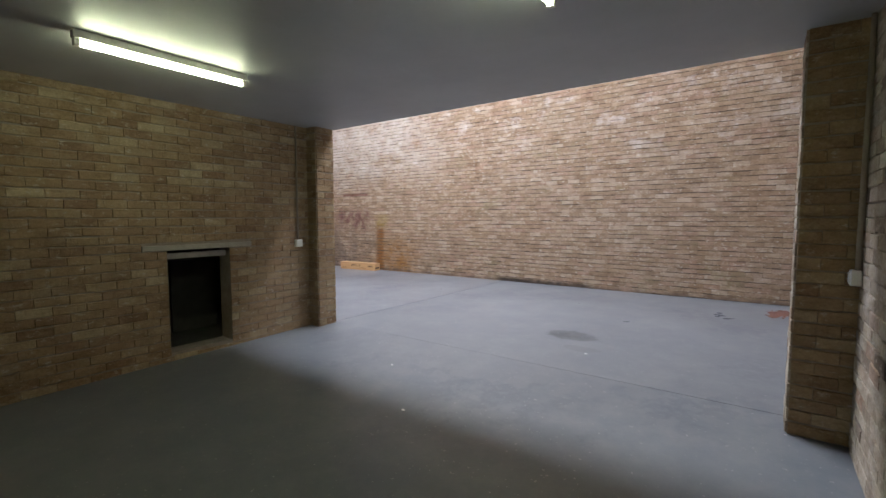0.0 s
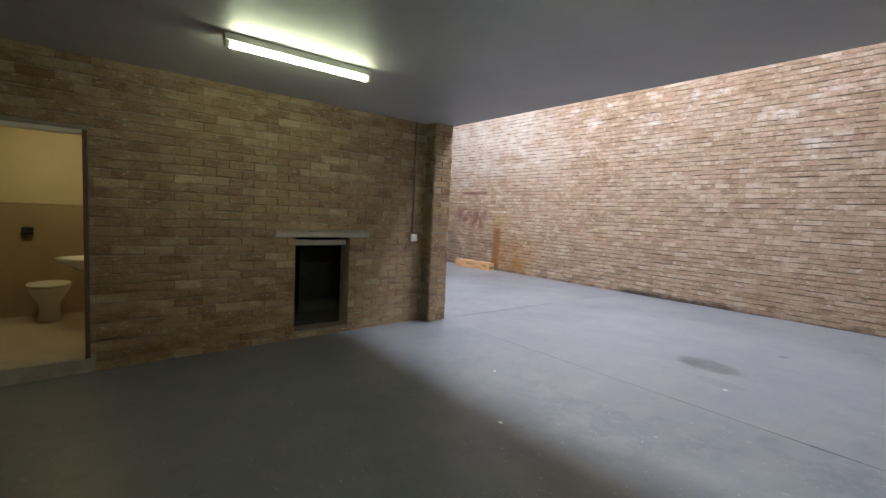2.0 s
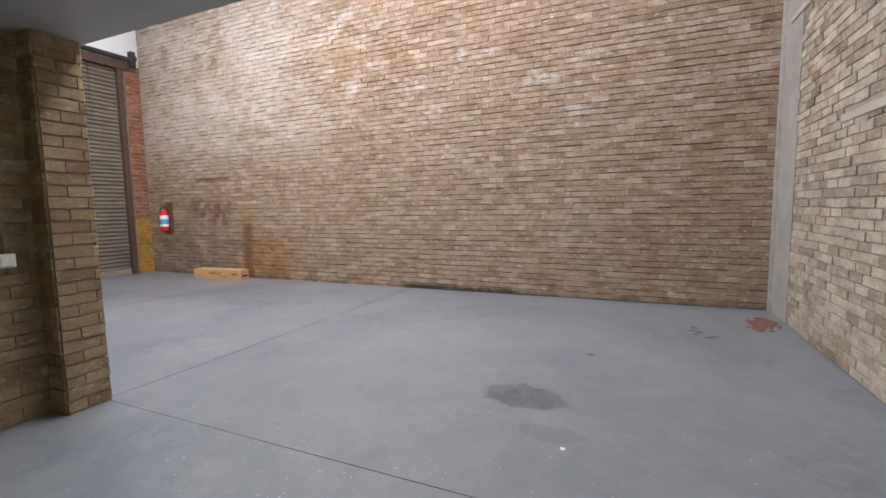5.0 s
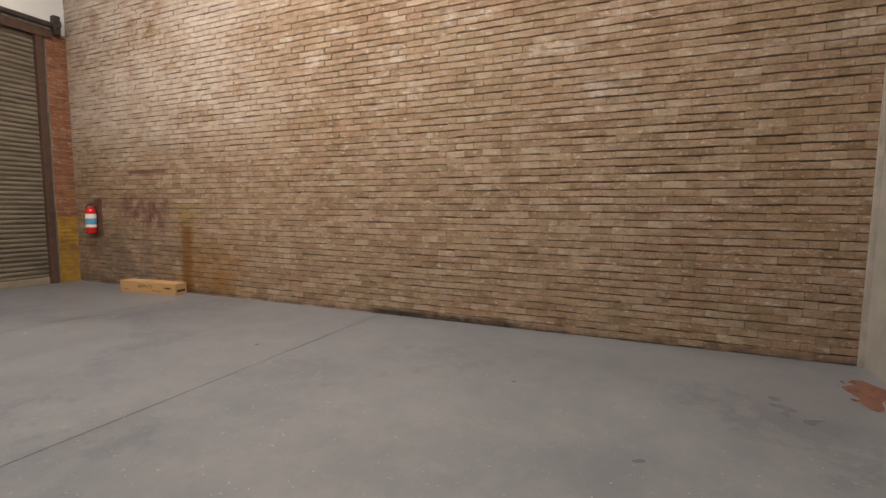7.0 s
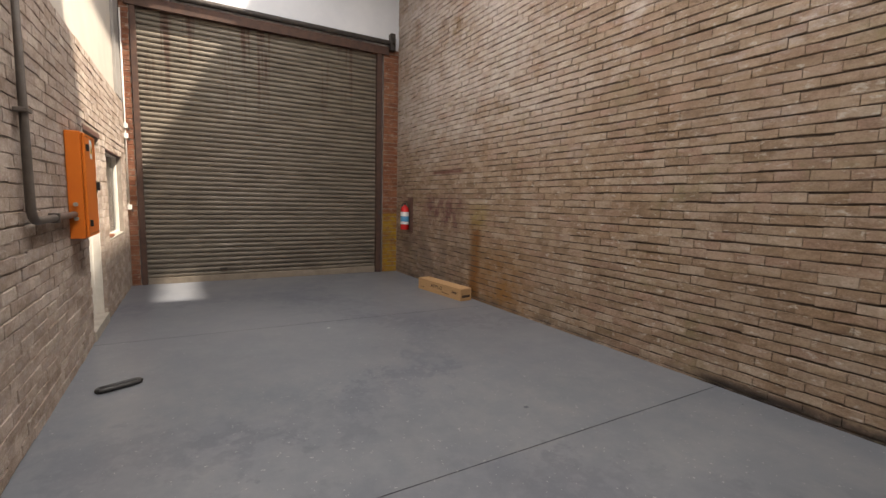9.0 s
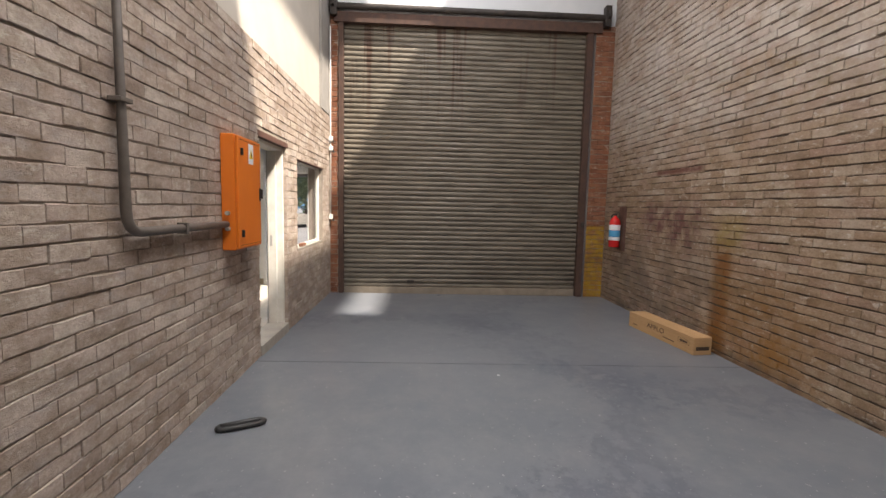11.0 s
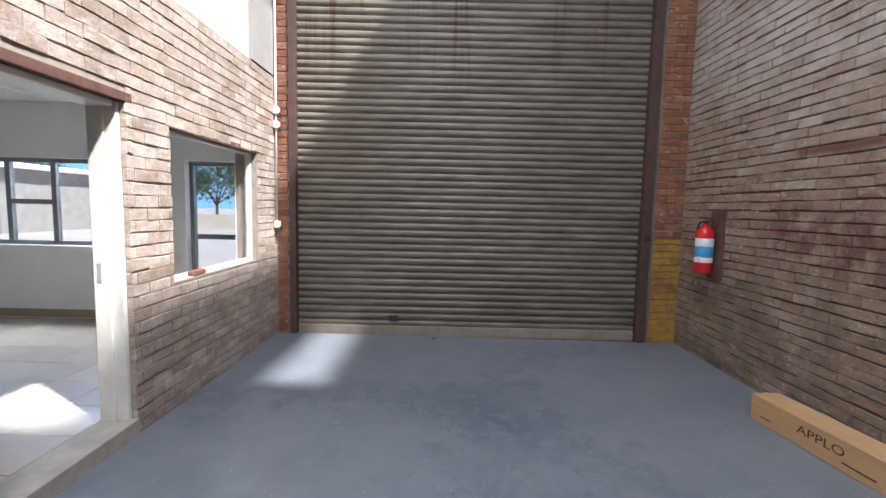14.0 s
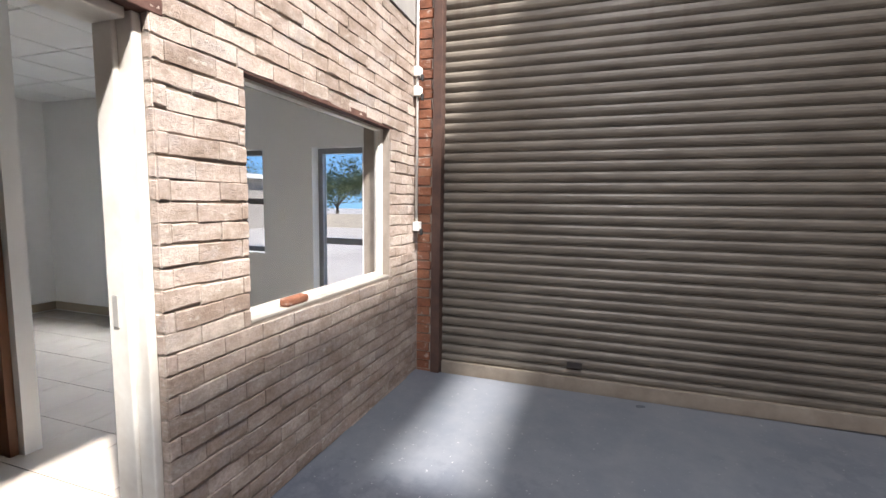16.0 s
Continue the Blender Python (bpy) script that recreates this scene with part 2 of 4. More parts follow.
M_INK = simple("dark_print", (0.05, 0.03, 0.02), (0.08, 0.05, 0.03), 30, 0.9, bump=0.0)
M_YELLOW = simple("warning_yellow", (0.80, 0.56, 0.03), (0.75, 0.5, 0.03), 10, 0.5, bump=0.0)
M_CERAMIC = simple("white_ceramic", (0.80, 0.79, 0.76), (0.76, 0.75, 0.72), 3, 0.12, bump=0.0)
M_ALU = simple("bronze_grey_aluminium", (0.20, 0.20, 0.20), (0.25, 0.25, 0.245), 12, 0.4, 0.4, bump=0.0)
M_TILE = simple("beige_floor_tile", (0.56, 0.50, 0.42), (0.50, 0.44, 0.37), 2.5, 0.22, bump=0.02)
M_WALLTILE = simple("tan_wall_tile", (0.40, 0.32, 0.22), (0.35, 0.28, 0.19), 3, 0.3, bump=0.02)
M_CREAM = simple("cream_wall_paint", (0.62, 0.55, 0.40), (0.56, 0.50, 0.36), 3, 0.7, bump=0.05)
M_DARK = simple("dark_grey_matte", (0.10, 0.095, 0.085), (0.07, 0.065, 0.06), 4, 0.9)
M_STEP = simple("worn_concrete_step", (0.42, 0.38, 0.32), (0.30, 0.27, 0.23), 7, 0.7, bump=0.2)
M_REDDUST = simple("red_brick_dust", (0.19, 0.085, 0.06), (0.13, 0.06, 0.045), 9, 0.95)
M_PAPER = simple("white_paper_scrap", (0.8, 0.8, 0.8), (0.7, 0.7, 0.7), 9, 0.9, bump=0.0)
M_ASPHALT = simple("pale_sunlit_paving", (0.36, 0.35, 0.34), (0.28, 0.27, 0.26), 0.6, 0.9)
M_GRASS = simple("dry_grass", (0.14, 0.15, 0.05), (0.22, 0.19, 0.09), 0.8, 0.9)
M_LEAF = simple("green_foliage", (0.13, 0.17, 0.085), (0.17, 0.20, 0.12), 2.5, 0.7)
M_BARK = simple("grey_bark", (0.12, 0.09, 0.07), (0.08, 0.06, 0.05), 6, 0.9)
M_ROOF = simple("roof_sheeting", (0.32, 0.33, 0.34), (0.26, 0.27, 0.28), 2, 0.6, 0.2)
M_CTILE = simple("ceiling_board", (0.72, 0.71, 0.68), (0.66, 0.65, 0.62), 2, 0.8)

n = Net("glowing_tube", 0.4)
n.b.inputs["Emission Color"].default_value = (0.92, 1.0, 0.62, 1)
n.b.inputs["Emission Strength"].default_value = 10.0
M_TUBE = n.m

# weathered galvanised slats: dull zinc, grime in streaks, rust runs from the head
n = Net("galvanised_slat", 0.5, 0.2, 0.45)
c = n.mix(n.noise(2.6, 5, 0.65, (1, 0.7, 3)), (0.215, 0.187, 0.147), (0.14, 0.119, 0.092))
c = n.mix(n.math("MULTIPLY", n.noise(14, 5, 0.7, (1, 0.3, 2.5), 0.5, 0.7), 0.5), c, (0.10, 0.085, 0.065))
runs = n.math("MULTIPLY", n.noise(1.0, 4, 0.6, (1, 5.5, 0.25), 0.56, 0.66), n.band(n.axis(2), 3.3, 6, 0.9))
c = n.mix(n.math("MULTIPLY", runs, 0.8), c, (0.075, 0.035, 0.022))
low = n.math("MULTIPLY", n.band(n.axis(2), -1, 0.55, 0.3), n.noise(2.2, 5, 0.7, lo=0.4, hi=0.65))
c = n.mix(n.math("MULTIPLY", low, 0.55), c, (0.09, 0.075, 0.06))
n.colour(c)
n.rough(n.noise(5, 4, 0.6), 0.42, 0.6)
n.bump(n.noise(60, 4, 0.7), 0.06, 0.003)
M_STEEL = n.m

n = Net("far_sky", 1.0)
f = n.node("ShaderNodeMapRange")
f.inputs["From Min"].default_value, f.inputs["From Max"].default_value = 0.0, 60.0
n.link(n.axis(2), f.inputs[0])
n.b.inputs["Base Color"].default_value = (0, 0, 0, 1)
n.link(n.mix(f.outputs[0], (0.20, 0.40, 0.60), (0.02, 0.15, 0.50)), n.b.inputs["Emission Color"])
n.b.inputs["Emission Strength"].default_value = 1.0
M_SKY = n.m

n = Net("window_glass", 0.02)
n.b.inputs["Transmission Weight"].default_value = 1.0
n.b.inputs["IOR"].default_value = 1.02
M_GLASS = n.m

# painted concrete floor with scuffs, tyre arcs and an oil patch
n = Net("painted_concrete_floor", 0.4, spec=0.4)
c = n.mix(n.noise(0.55, 6, 0.65, lo=0.3, hi=0.7), (0.125, 0.139, 0.162), (0.18, 0.192, 0.213))
c = n.mix(n.math("MULTIPLY", n.noise(2.6, 7, 0.75, lo=0.42, hi=0.78), 0.4), c, (0.28, 0.28, 0.28))
c = n.mix(n.math("MULTIPLY", n.noise(1.1, 6, 0.7, (1, 0.5, 1), 0.52, 0.7), 0.45), c, (0.11, 0.125, 0.155))
x, y = n.axis(0), n.axis(1)


def spot(cx, cy, rx, ry, lo, hi):
    d = n.math("SQRT", n.math("ADD", n.math("POWER", n.math("DIVIDE", n.math("SUBTRACT", x, cx), rx), 2.0), n.math("POWER", n.math("DIVIDE", n.math("SUBTRACT", y, cy), ry), 2.0)))
    d = n.math("ADD", d, n.math("MULTIPLY", n.math("SUBTRACT", n.noise(4, 5, 0.7), 0.5), 0.35))
    return n.band(d, lo, hi, 0.12)


c = n.mix(n.math("MULTIPLY", spot(-1.63, 5.52, 0.33, 0.22, -1, 0.9), n.math("MULTIPLY", n.noise(6, 5, 0.7, lo=0.2, hi=0.62), 0.95)), c, (0.062, 0.07, 0.08))
c = n.mix(n.math("MULTIPLY", spot(-1.35, 5.05, 0.25, 0.12, -1, 0.8), 0.35), c, (0.09, 0.1, 0.11))
for cx, cy, rx, lo, hi in ((-7.6, 5.5, 2.2, 0.95, 1.02), (-2.0, 5.7, 2.4, 0.97, 1.02), (-9.3, 8.9, 2.3, 0.93, 1.0)):
    c = n.mix(n.math("MULTIPLY", n.math("MULTIPLY", spot(cx, cy, rx, rx, lo, hi), n.noise(0.9, 4, lo=0.38, hi=0.6)), 0.95), c, (0.075, 0.085, 0.115))
speck = n.noise(38, 2, 0.5, lo=0.70, hi=0.74)
c = n.mix(n.math("MULTIPLY", speck, 0.6), c, (0.42, 0.41, 0.40))
n.colour(c)
n.rough(n.noise(1.1, 3, 0.5, lo=0.2, hi=0.8), 0.25, 0.42)
n.bump(n.noise(90, 4, lo=0.2, hi=0.8), 0.06, 0.002)
M_FLOOR = n.m


# ---- mesh helpers ----
def box(bm, x0, x1, y0, y1, z0, z1, bevel=0.0):
    r = bmesh.ops.create_cube(bm, size=1, matrix=Matrix.Translation(((x0 + x1) / 2, (y0 + y1) / 2, (z0 + z1) / 2)) @ Matrix.Diagonal((abs(x1 - x0), abs(y1 - y0), abs(z1 - z0), 1)))
    if bevel:
        es = list({e for v in r["verts"] for e in v.link_edges})
        bmesh.ops.bevel(bm, geom=es, offset=bevel, segments=2, affect="EDGES", profile=0.5)
    return bm


def cyl(bm, a, b, r0, r1=None, seg=16):
    a, b = Vector(a), Vector(b)
    q = (b - a).to_track_quat("Z", "Y").to_matrix().to_4x4()
    bmesh.ops.create_cone(bm, cap_ends=True, segments=seg, radius1=r0, radius2=r0 if r1 is None else r1, depth=(b - a).length, matrix=Matrix.Translation((a + b) / 2) @ q)
    return bm


def pipe(bm, pts, r, seg=10, bend=0.08):
    """A round pipe along the points, with rounded elbows."""
    pts = [Vector(p) for p in pts]
    line = [pts[0]]
    for a, b, c in zip(pts, pts[1:], pts[2:]):
        u, w = (a - b).normalized() * bend, (c - b).normalized() * bend
        line += [b + u * (1 - s) ** 2 + w * s ** 2 for s in (0, 0.25, 0.5, 0.75, 1)]
    line.append(pts[-1])
    rings = []
    for i, p in enumerate(line):
        d = (line[min(i + 1, len(line) - 1)] - line[max(i - 1, 0)]).normalized()
        q = d.to_track_quat("Z", "Y")
        rings.append([bm.verts.new(p + q @ Vector((r * math.cos(k * math.tau / seg), r * math.sin(k * math.tau / seg), 0))) for k in range(seg)])
    for a, b in zip(rings, rings[1:]):
        for k in range(seg):
            bm.faces.new((a[k], a[(k + 1) % seg], b[(k + 1) % seg], b[k]))
    bm.faces.new(rings[0][::-1]), bm.faces.new(rings[-1])
    return bm


def lathe(bm, prof, at=(0, 0, 0), sx=1.0, sy=1.0, seg=24):
    rings = [[bm.verts.new((at[0] + r * sx * math.cos(k * math.tau / seg), at[1] + r * sy * math.sin(k * math.tau / seg), at[2] + z)) for k in range(seg)] for r, z in prof]
    for a, b in zip(rings, rings[1:]):
        for k in range(seg):
            bm.faces.new((a[k], a[(k + 1) % seg], b[(k + 1) % seg], b[k]))
    bm.faces.new(rings[0][::-1]), bm.faces.new(rings[-1])
    return bm


def part(name, bm, mat, parent=None, label="", smooth=False):
    me = bpy.data.meshes.new(name)
    bmesh.ops.recalc_face_normals(bm, faces=bm.faces[:])
    bm.to_mesh(me)
    bm.free()
    me.materials.append(mat)
    if smooth:
        for p in me.polygons:
            p.use_smooth = True
    ob = new(name, me)
    ob.parent = parent
    if label:
        tagged(ob, label)
    return ob


def boxes(*bs, bevel=0.0):
    bm = bmesh.new()
    for b in bs:
        box(bm, *b, bevel=bevel)
    return bm


def thing(name, label, category, at=(0, 0, 0), group=""):
    e = new(name)
    e.location = at
    return tagged(e, label, category, group)


def structure(name, bm, mat, label="", parent=None):
    return tagged(part(name, bm, mat, parent), label, kind="structure")


COURSE, BRICK_L, JOINT, PROUD = 0.0826, 0.232, 0.0095, 0.012


def brick_boxes(holes, length, z0, z1, rng, course=COURSE, bl=BRICK_L, flush=0.25):
    """Bricks of a wall in its own plane: (u, w, width, height), stretcher bond, kept clear of holes."""
    out = []
    rows = int(round((z1 - z0) / course))
    for r in range(rows):
        b = z0 + r * course
        cuts = [(u0, u1) for u0, u1, h0, h1 in holes if h0 < b + course * 0.5 < h1]
        spans, s = [], 0.0
        for u0, u1 in sorted(cuts):
            if u0 > s:
                spans.append((s, u0))
            s = max(s, u1)
        if s < length:
            spans.append((s, length))
        for a, e in spans:
            u = a - (bl / 2 if r % 2 else 0) - (a % bl)
            while u < e - 0.004:
                p, q = max(u, a), min(u + bl, e)
                if q - p > 0.03:
                    out.append((p, b, q - p, course))
                u += bl
    return out


def brick_wall(parent, origin, along, out, length, z0, z1, mat, seed, holes=(), near=None, count=300, rough=0.0025, joint=JOINT, proud=PROUD, head=0.0022):
    """A face of bricks standing proud of a wall. The bricks in the stretch near (u0, u1, z0, z1) are single parts, the rest one mesh."""
    rng = random.Random(seed)
    o, A, N, Z = Vector(origin), Vector(along), Vector(out), Vector((0, 0, 1))
    verts, faces, single = [], [], {}
    made = 0
    for u, b, w, h in brick_boxes(holes, length, z0, z1, rng):
        hor = joint * rng.uniform(0.3, 1.3)
        ver = head * rng.uniform(0.2, 1.6)
        d = proud + rng.uniform(-rough, rough)
        sag = rng.uniform(-0.0042, 0.0042)
        if near and made < count and near[0] <= u and u + w <= near[1] and near[2] <= b <= near[3]:
            key = (round(w, 2), rng.randrange(4))
            if key not in single:
                me = bpy.data.meshes.new("brick")
                v, f = brick_shape(0, 0, w - head, h - joint, proud, rng)
                me.from_pydata([A * p[0] + Z * p[1] + N * p[2] for p in v], [], f)
                me.materials.append(mat)
                single[key] = me
            ob = new("brick", single[key])
            ob.parent = parent
            ob.location = o + A * (u + head / 2) + Z * (b + hor / 2 + sag) + N * (d - proud)
            made += 1
            continue
        v, f = brick_shape(u + ver / 2, b + hor / 2 + sag, w - ver, h - hor, d, rng)
        k = len(verts)
        verts += [o + A * p[0] + Z * p[1] + N * p[2] for p in v]
        faces += [tuple(i + k for i in q) for q in f]
    me = bpy.data.meshes.new("bricks")
    me.from_pydata(verts, [], faces)
    me.materials.append(mat)
    ob = new("bricks", me)
    ob.parent = parent
    tagged(ob, kind="stuff")
    fix_normals(me)
    for m in single.values():
        fix_normals(m)
    return ob


def brick_shape(u, b, w, h, d, rng):
    """Corners and faces of one brick with a chipped, uneven front edge; (along, up, out)."""
    c, e = 0.0035, 0.0015
    tilt = rng.uniform(-0.0022, 0.0022)
    g = lambda a: rng.uniform(-a, a)
    t1, t2 = rng.uniform(0.22, 0.42), rng.uniform(0.55, 0.8)
    rim = [(0, 0), (t1, 0), (t2, 0), (1, 0), (1, 1), (t2, 1), (t1, 1), (0, 1)]
    chip = [abs(g(0.006)) if rng.random() < 0.16 else 0.0 for _ in rim]
    v = [(u + w * p, b + h * q, -0.002) for p, q in rim]
    for k, (p, q) in enumerate(rim):
        s = 1 - 2 * q
        v.append((u + w * p, b + h * q + s * chip[k] + g(0.0022) + tilt * (1 - 2 * p), d - c - chip[k] * 0.5))
    for k, (p, q) in enumerate(rim):
        s = 1 - 2 * q
        v.append((u + w * p + e * (1 - 2 * p), b + h * q + s * (c + chip[k]) + g(0.0022) + tilt * (1 - 2 * p), d + g(0.0015)))
    f = [(16, 17, 22, 23), (17, 18, 21, 22), (18, 19, 20, 21)]
    for i in range(8):
        k = (i + 1) % 8
        f += [(i, k, 8 + k, 8 + i), (8 + i, 8 + k, 16 + k, 16 + i)]
    return v, f


def fix_normals(me):
    bm = bmesh.new()
    bm.from_mesh(me)
    bmesh.ops.recalc_face_normals(bm, faces=bm.faces[:])
    bm.to_mesh(me)
    bm.free()


def holed_wall(name, x0, x1, y0, y1, z0, z1, axis, holes, mat, label=""):
    """A thick wall along x or y with rectangular openings (a, b, low, high) cut through it."""
    bm = bmesh.new()
    lo, hi = (x0, x1) if axis == "x" else (y0, y1)
    cuts = sorted(holes)
    s = lo
    blocks = []
    for a, b, l, h in cuts:
        if a > s:
            blocks.append((s, a, z0, z1))
        if l > z0:
            blocks.append((a, b, z0, l))
        if h < z1:
            blocks.append((a, b, h, z1))
        s = b
    if s < hi:
        blocks.append((s, hi, z0, z1))
    for a, b, l, h in blocks:
        box(bm, *((a, b, y0, y1) if axis == "x" else (x0, x1, a, b)), l, h)
    return structure(name, bm, mat, label)


# ---- plan ----
XF, XE = -11.42, 0.67          # roller door wall, end wall
YN, YS = 9.165, 4.325            # long wall, office wall
XT, YB = -4.64, -0.29          # wall with the toilet door, back wall
CEIL, ROOF, TOP = 2.55, 6.5, 6.5
DOOR = (-8.935, -8.03, 0.11, 2.165)
WIN = (-10.86, -9.375, 0.93, 2.075)

# floors: cast slabs with open joints between them
base = structure("floor", boxes((XF - 0.3, XE + 0.3, YB - 0.3, YN + 0.3, -0.5, -0.16)), M_DARK, "grey painted concrete floor cast in large slabs")
G = 0.004
FALL = 0.022                   # the slab under the ceiling falls gently to the back


def floor_z(x, y=9.0):
    """Height of the floor: it falls towards the foot of the long wall, the shutter and the back wall."""
    ends = ((XE, 0.0, 0.0), (-4.5, -0.0225, 0.012), (-7.89, -0.042, 0.055), (XF, -0.045, 0.028))
    z = 0.0
    for (a, za, ka), (b, zb, kb) in zip(ends, ends[1:]):
        if x <= a:
            f = min(1.0, (a - x) / (a - b))
            z = za + (zb - za) * f + (ka + (kb - ka) * f) * (1 - min(1.0, max(0.0, (y - YS) / (YN - YS))))
    return z + min(0.0, FALL * (y - 4.31))


for a in ((XF, -7.89 - G, YS, YN), (-7.89 + G, -4.5 - G, YS, YN), (-4.5 + G, XE, 4.31 + G, YN), (XT - 0.2, XE, YB, 4.31 - G)):
    bm = boxes((*a, -0.15, 0.0))
    for v in bm.verts:
        v.co.z += floor_z(v.co.x, v.co.y)
    part("slab", bm, M_FLOOR, base)
structure("ground", boxes((-400, XF - 0.25, -400, 400, -0.5, -0.06)), M_ASPHALT, "pale sunlit paving and yard outside")

# walls
wall_north = structure("wall_north", boxes((XF - 0.25, XE + 0.25, YN, YN + 0.25, -0.1, TOP)), M_MORTAR_SHADED, "long tall wall of stained tan stock bricks")
wall_east = structure("wall_east", boxes((XE, XE + 0.25, YB - 0.25, YN, -0.1, TOP)), M_MORTAR, "end wall of pale worn bricks with rough mortar")
wall_south = holed_wall("wall_south", XF + 0.004, -4.55, YS - 0.22, YS, -0.1, 2.98, "x", [WIN, (DOOR[0], DOOR[1], -0.062, DOOR[3])], M_MORTAR, "grey-brown brick office wall with a doorway and a window")
wall_upper = structure("wall_upper", boxes((XF, -4.5, YS - 0.30, YS - 0.025, 2.985, TOP)), M_PLASTER, "beige plastered wall above the brickwork")
wall_west = holed_wall("wall_west", XF - 0.25, XF, YS + 0.002, YN, -0.1, 4.62, "y", [(4.47, 8.82, -0.1, 4.62)], M_MORTAR, "front wall piers beside the roller shutter")
structure("wall_gable", boxes((XF - 0.25, XF, 4.02, YN, 4.625, TOP)), M_SHEET, "white sheeted wall above the roller shutter")
wall_back = holed_wall("wall_toilet", XT - 0.22, XT, YB, YS - 0.23, -0.14, CEIL, "y", [(-0.22, 0.60, -0.02, 1.955), (2.35, 2.99, 0.03, 1.075)], M_MORTAR, "dim olive-brown brick wall with a toilet doorway and a low hatch")
wall_rear = structure("wall_rear", boxes((XT - 2.2, XE, YB - 0.25, YB, -0.1, CEIL)), M_MORTAR, "dim brick wall at the back under the slab")
structure("ceiling", boxes((XT - 2.2, XT - 0.001, YB, YS - 0.3, CEIL, CEIL + 0.22), (XT, XE, YB, 4.36, CEIL, CEIL + 0.22)), M_CEIL, "grey painted concrete slab soffit")
structure("upper_floor_wall", boxes((XT, XE, YB - 0.25, YB, CEIL + 0.22, TOP), (XT - 0.2, XT - 0.02, YB, YS - 0.3, CEIL + 0.23, TOP)), M_PLASTER, "plain wall above the slab")
# sheeted roof with a rooflight over the front bay and a gap at the eaves
RL, GAP = (-11.4, -6.5, 5.9, 7.6), (-9.15, -7.5, 8.5, 9.06)
X0, X1, Z0, Z1 = XF - 0.3, XE + 0.3, ROOF, ROOF + 0.12
structure("roof", boxes((X0, X1, YB - 0.3, RL[2], Z0, Z1), (X0, RL[0], RL[2], RL[3], Z0, Z1), (RL[1], X1, RL[2], RL[3], Z0, Z1), (RL[0], -9.5, 7.2, RL[3], Z0, Z1), (X0, X1, RL[3], GAP[2], Z0, Z1),
                        (X0, GAP[0], GAP[2], GAP[3], Z0, Z1), (GAP[1], X1, GAP[2], GAP[3], Z0, Z1), (X0, X1, GAP[3], YN + 0.3, Z0, Z1)), M_ROOF, "grey sheeted roof with rooflights")

# pilasters
pil = structure("pilaster_corner", boxes((XT, -4.455, 4.055, 4.31, -0.06, CEIL - 0.003)), M_MORTAR, "brick pilaster at the corner of the office block")
nib = structure("pilaster_end", boxes((0.36, XE, 4.01, 4.29, -0.1, CEIL - 0.003)), M_MORTAR, "dark brick pilaster against the end wall")

# ---- office ----
OX0, OX1, OY0, OY1, OZ = XF, -7.1, -0.6, YS - 0.22, 0.11
of = structure("office_floor", boxes((OX0, OX1, OY0, OY1, -0.1, OZ - 0.012)), M_STEP, "office floor of beige ceramic tiles")
for i in range(10):
    for k in range(11):
        x0, y0 = OX1 - 0.4 * (i + 1), OY1 - 0.4 * (k + 1)
        part("tile", boxes((x0 + 0.003, x0 + 0.397, y0 + 0.003, y0 + 0.397, OZ - 0.012, OZ)), M_TILE, of)
FW1, FW2 = (0.5, 2.66, 0.98, 2.02), (3.24, 3.98, 0.16, 2.02)
holed_wall("office_front_wall", XF - 0.24, XF, OY0 - 0.2, YS - 0.22, -0.1, 2.98, "y", [FW1, FW2], M_WHITE, "white painted front wall of the office")
structure("office_back_wall", boxes((OX0, OX1, OY0 - 0.2, OY0, -0.1, 2.9)), M_WHITE, "white painted office wall")
structure("office_side_wall", boxes((OX1, OX1 + 0.15, OY0, OY1, -0.1, 2.9)), M_WHITE, "white painted office wall")
structure("office_lining", boxes((OX0, DOOR[0] - 0.02, OY1 - 0.012, OY1 - 0.002, OZ, 0.92), (OX0, WIN[0], OY1 - 0.012, OY1 - 0.002, 0.92, 2.1), (WIN[1], DOOR[0] - 0.02, OY1 - 0.012, OY1 - 0.002, 0.92, 2.1), (OX0, OX1, OY1 - 0.012, OY1 - 0.002, 2.19, 2.66), (DOOR[1] + 0.02, OX1, OY1 - 0.012, OY1 - 0.002, OZ, 2.19)), M_WHITE, "white plaster on the inner face")
cb = bmesh.new()
for i in range(8):
    for k in range(9):
        box(cb, OX0 + 0.6 * i + 0.01, OX0 + 0.6 * i + 0.59, OY0 + 0.6 * k + 0.01, min(OY0 + 0.6 * k + 0.59, OY1 - 0.02), 2.66, 2.68)
box(cb, OX0, OX1, OY0, OY1, 2.675, 2.75)
structure("office_ceiling", cb, M_CTILE, "white suspended ceiling boards in a grid")
structure("baseboard", boxes((OX0, OX0 + 0.012, OY0, 3.2, OZ, OZ + 0.1), (OX0 + 0.013, OX1, OY0, OY0 + 0.012, OZ, OZ + 0.1)), M_WALLTILE, "tan tile skirting")


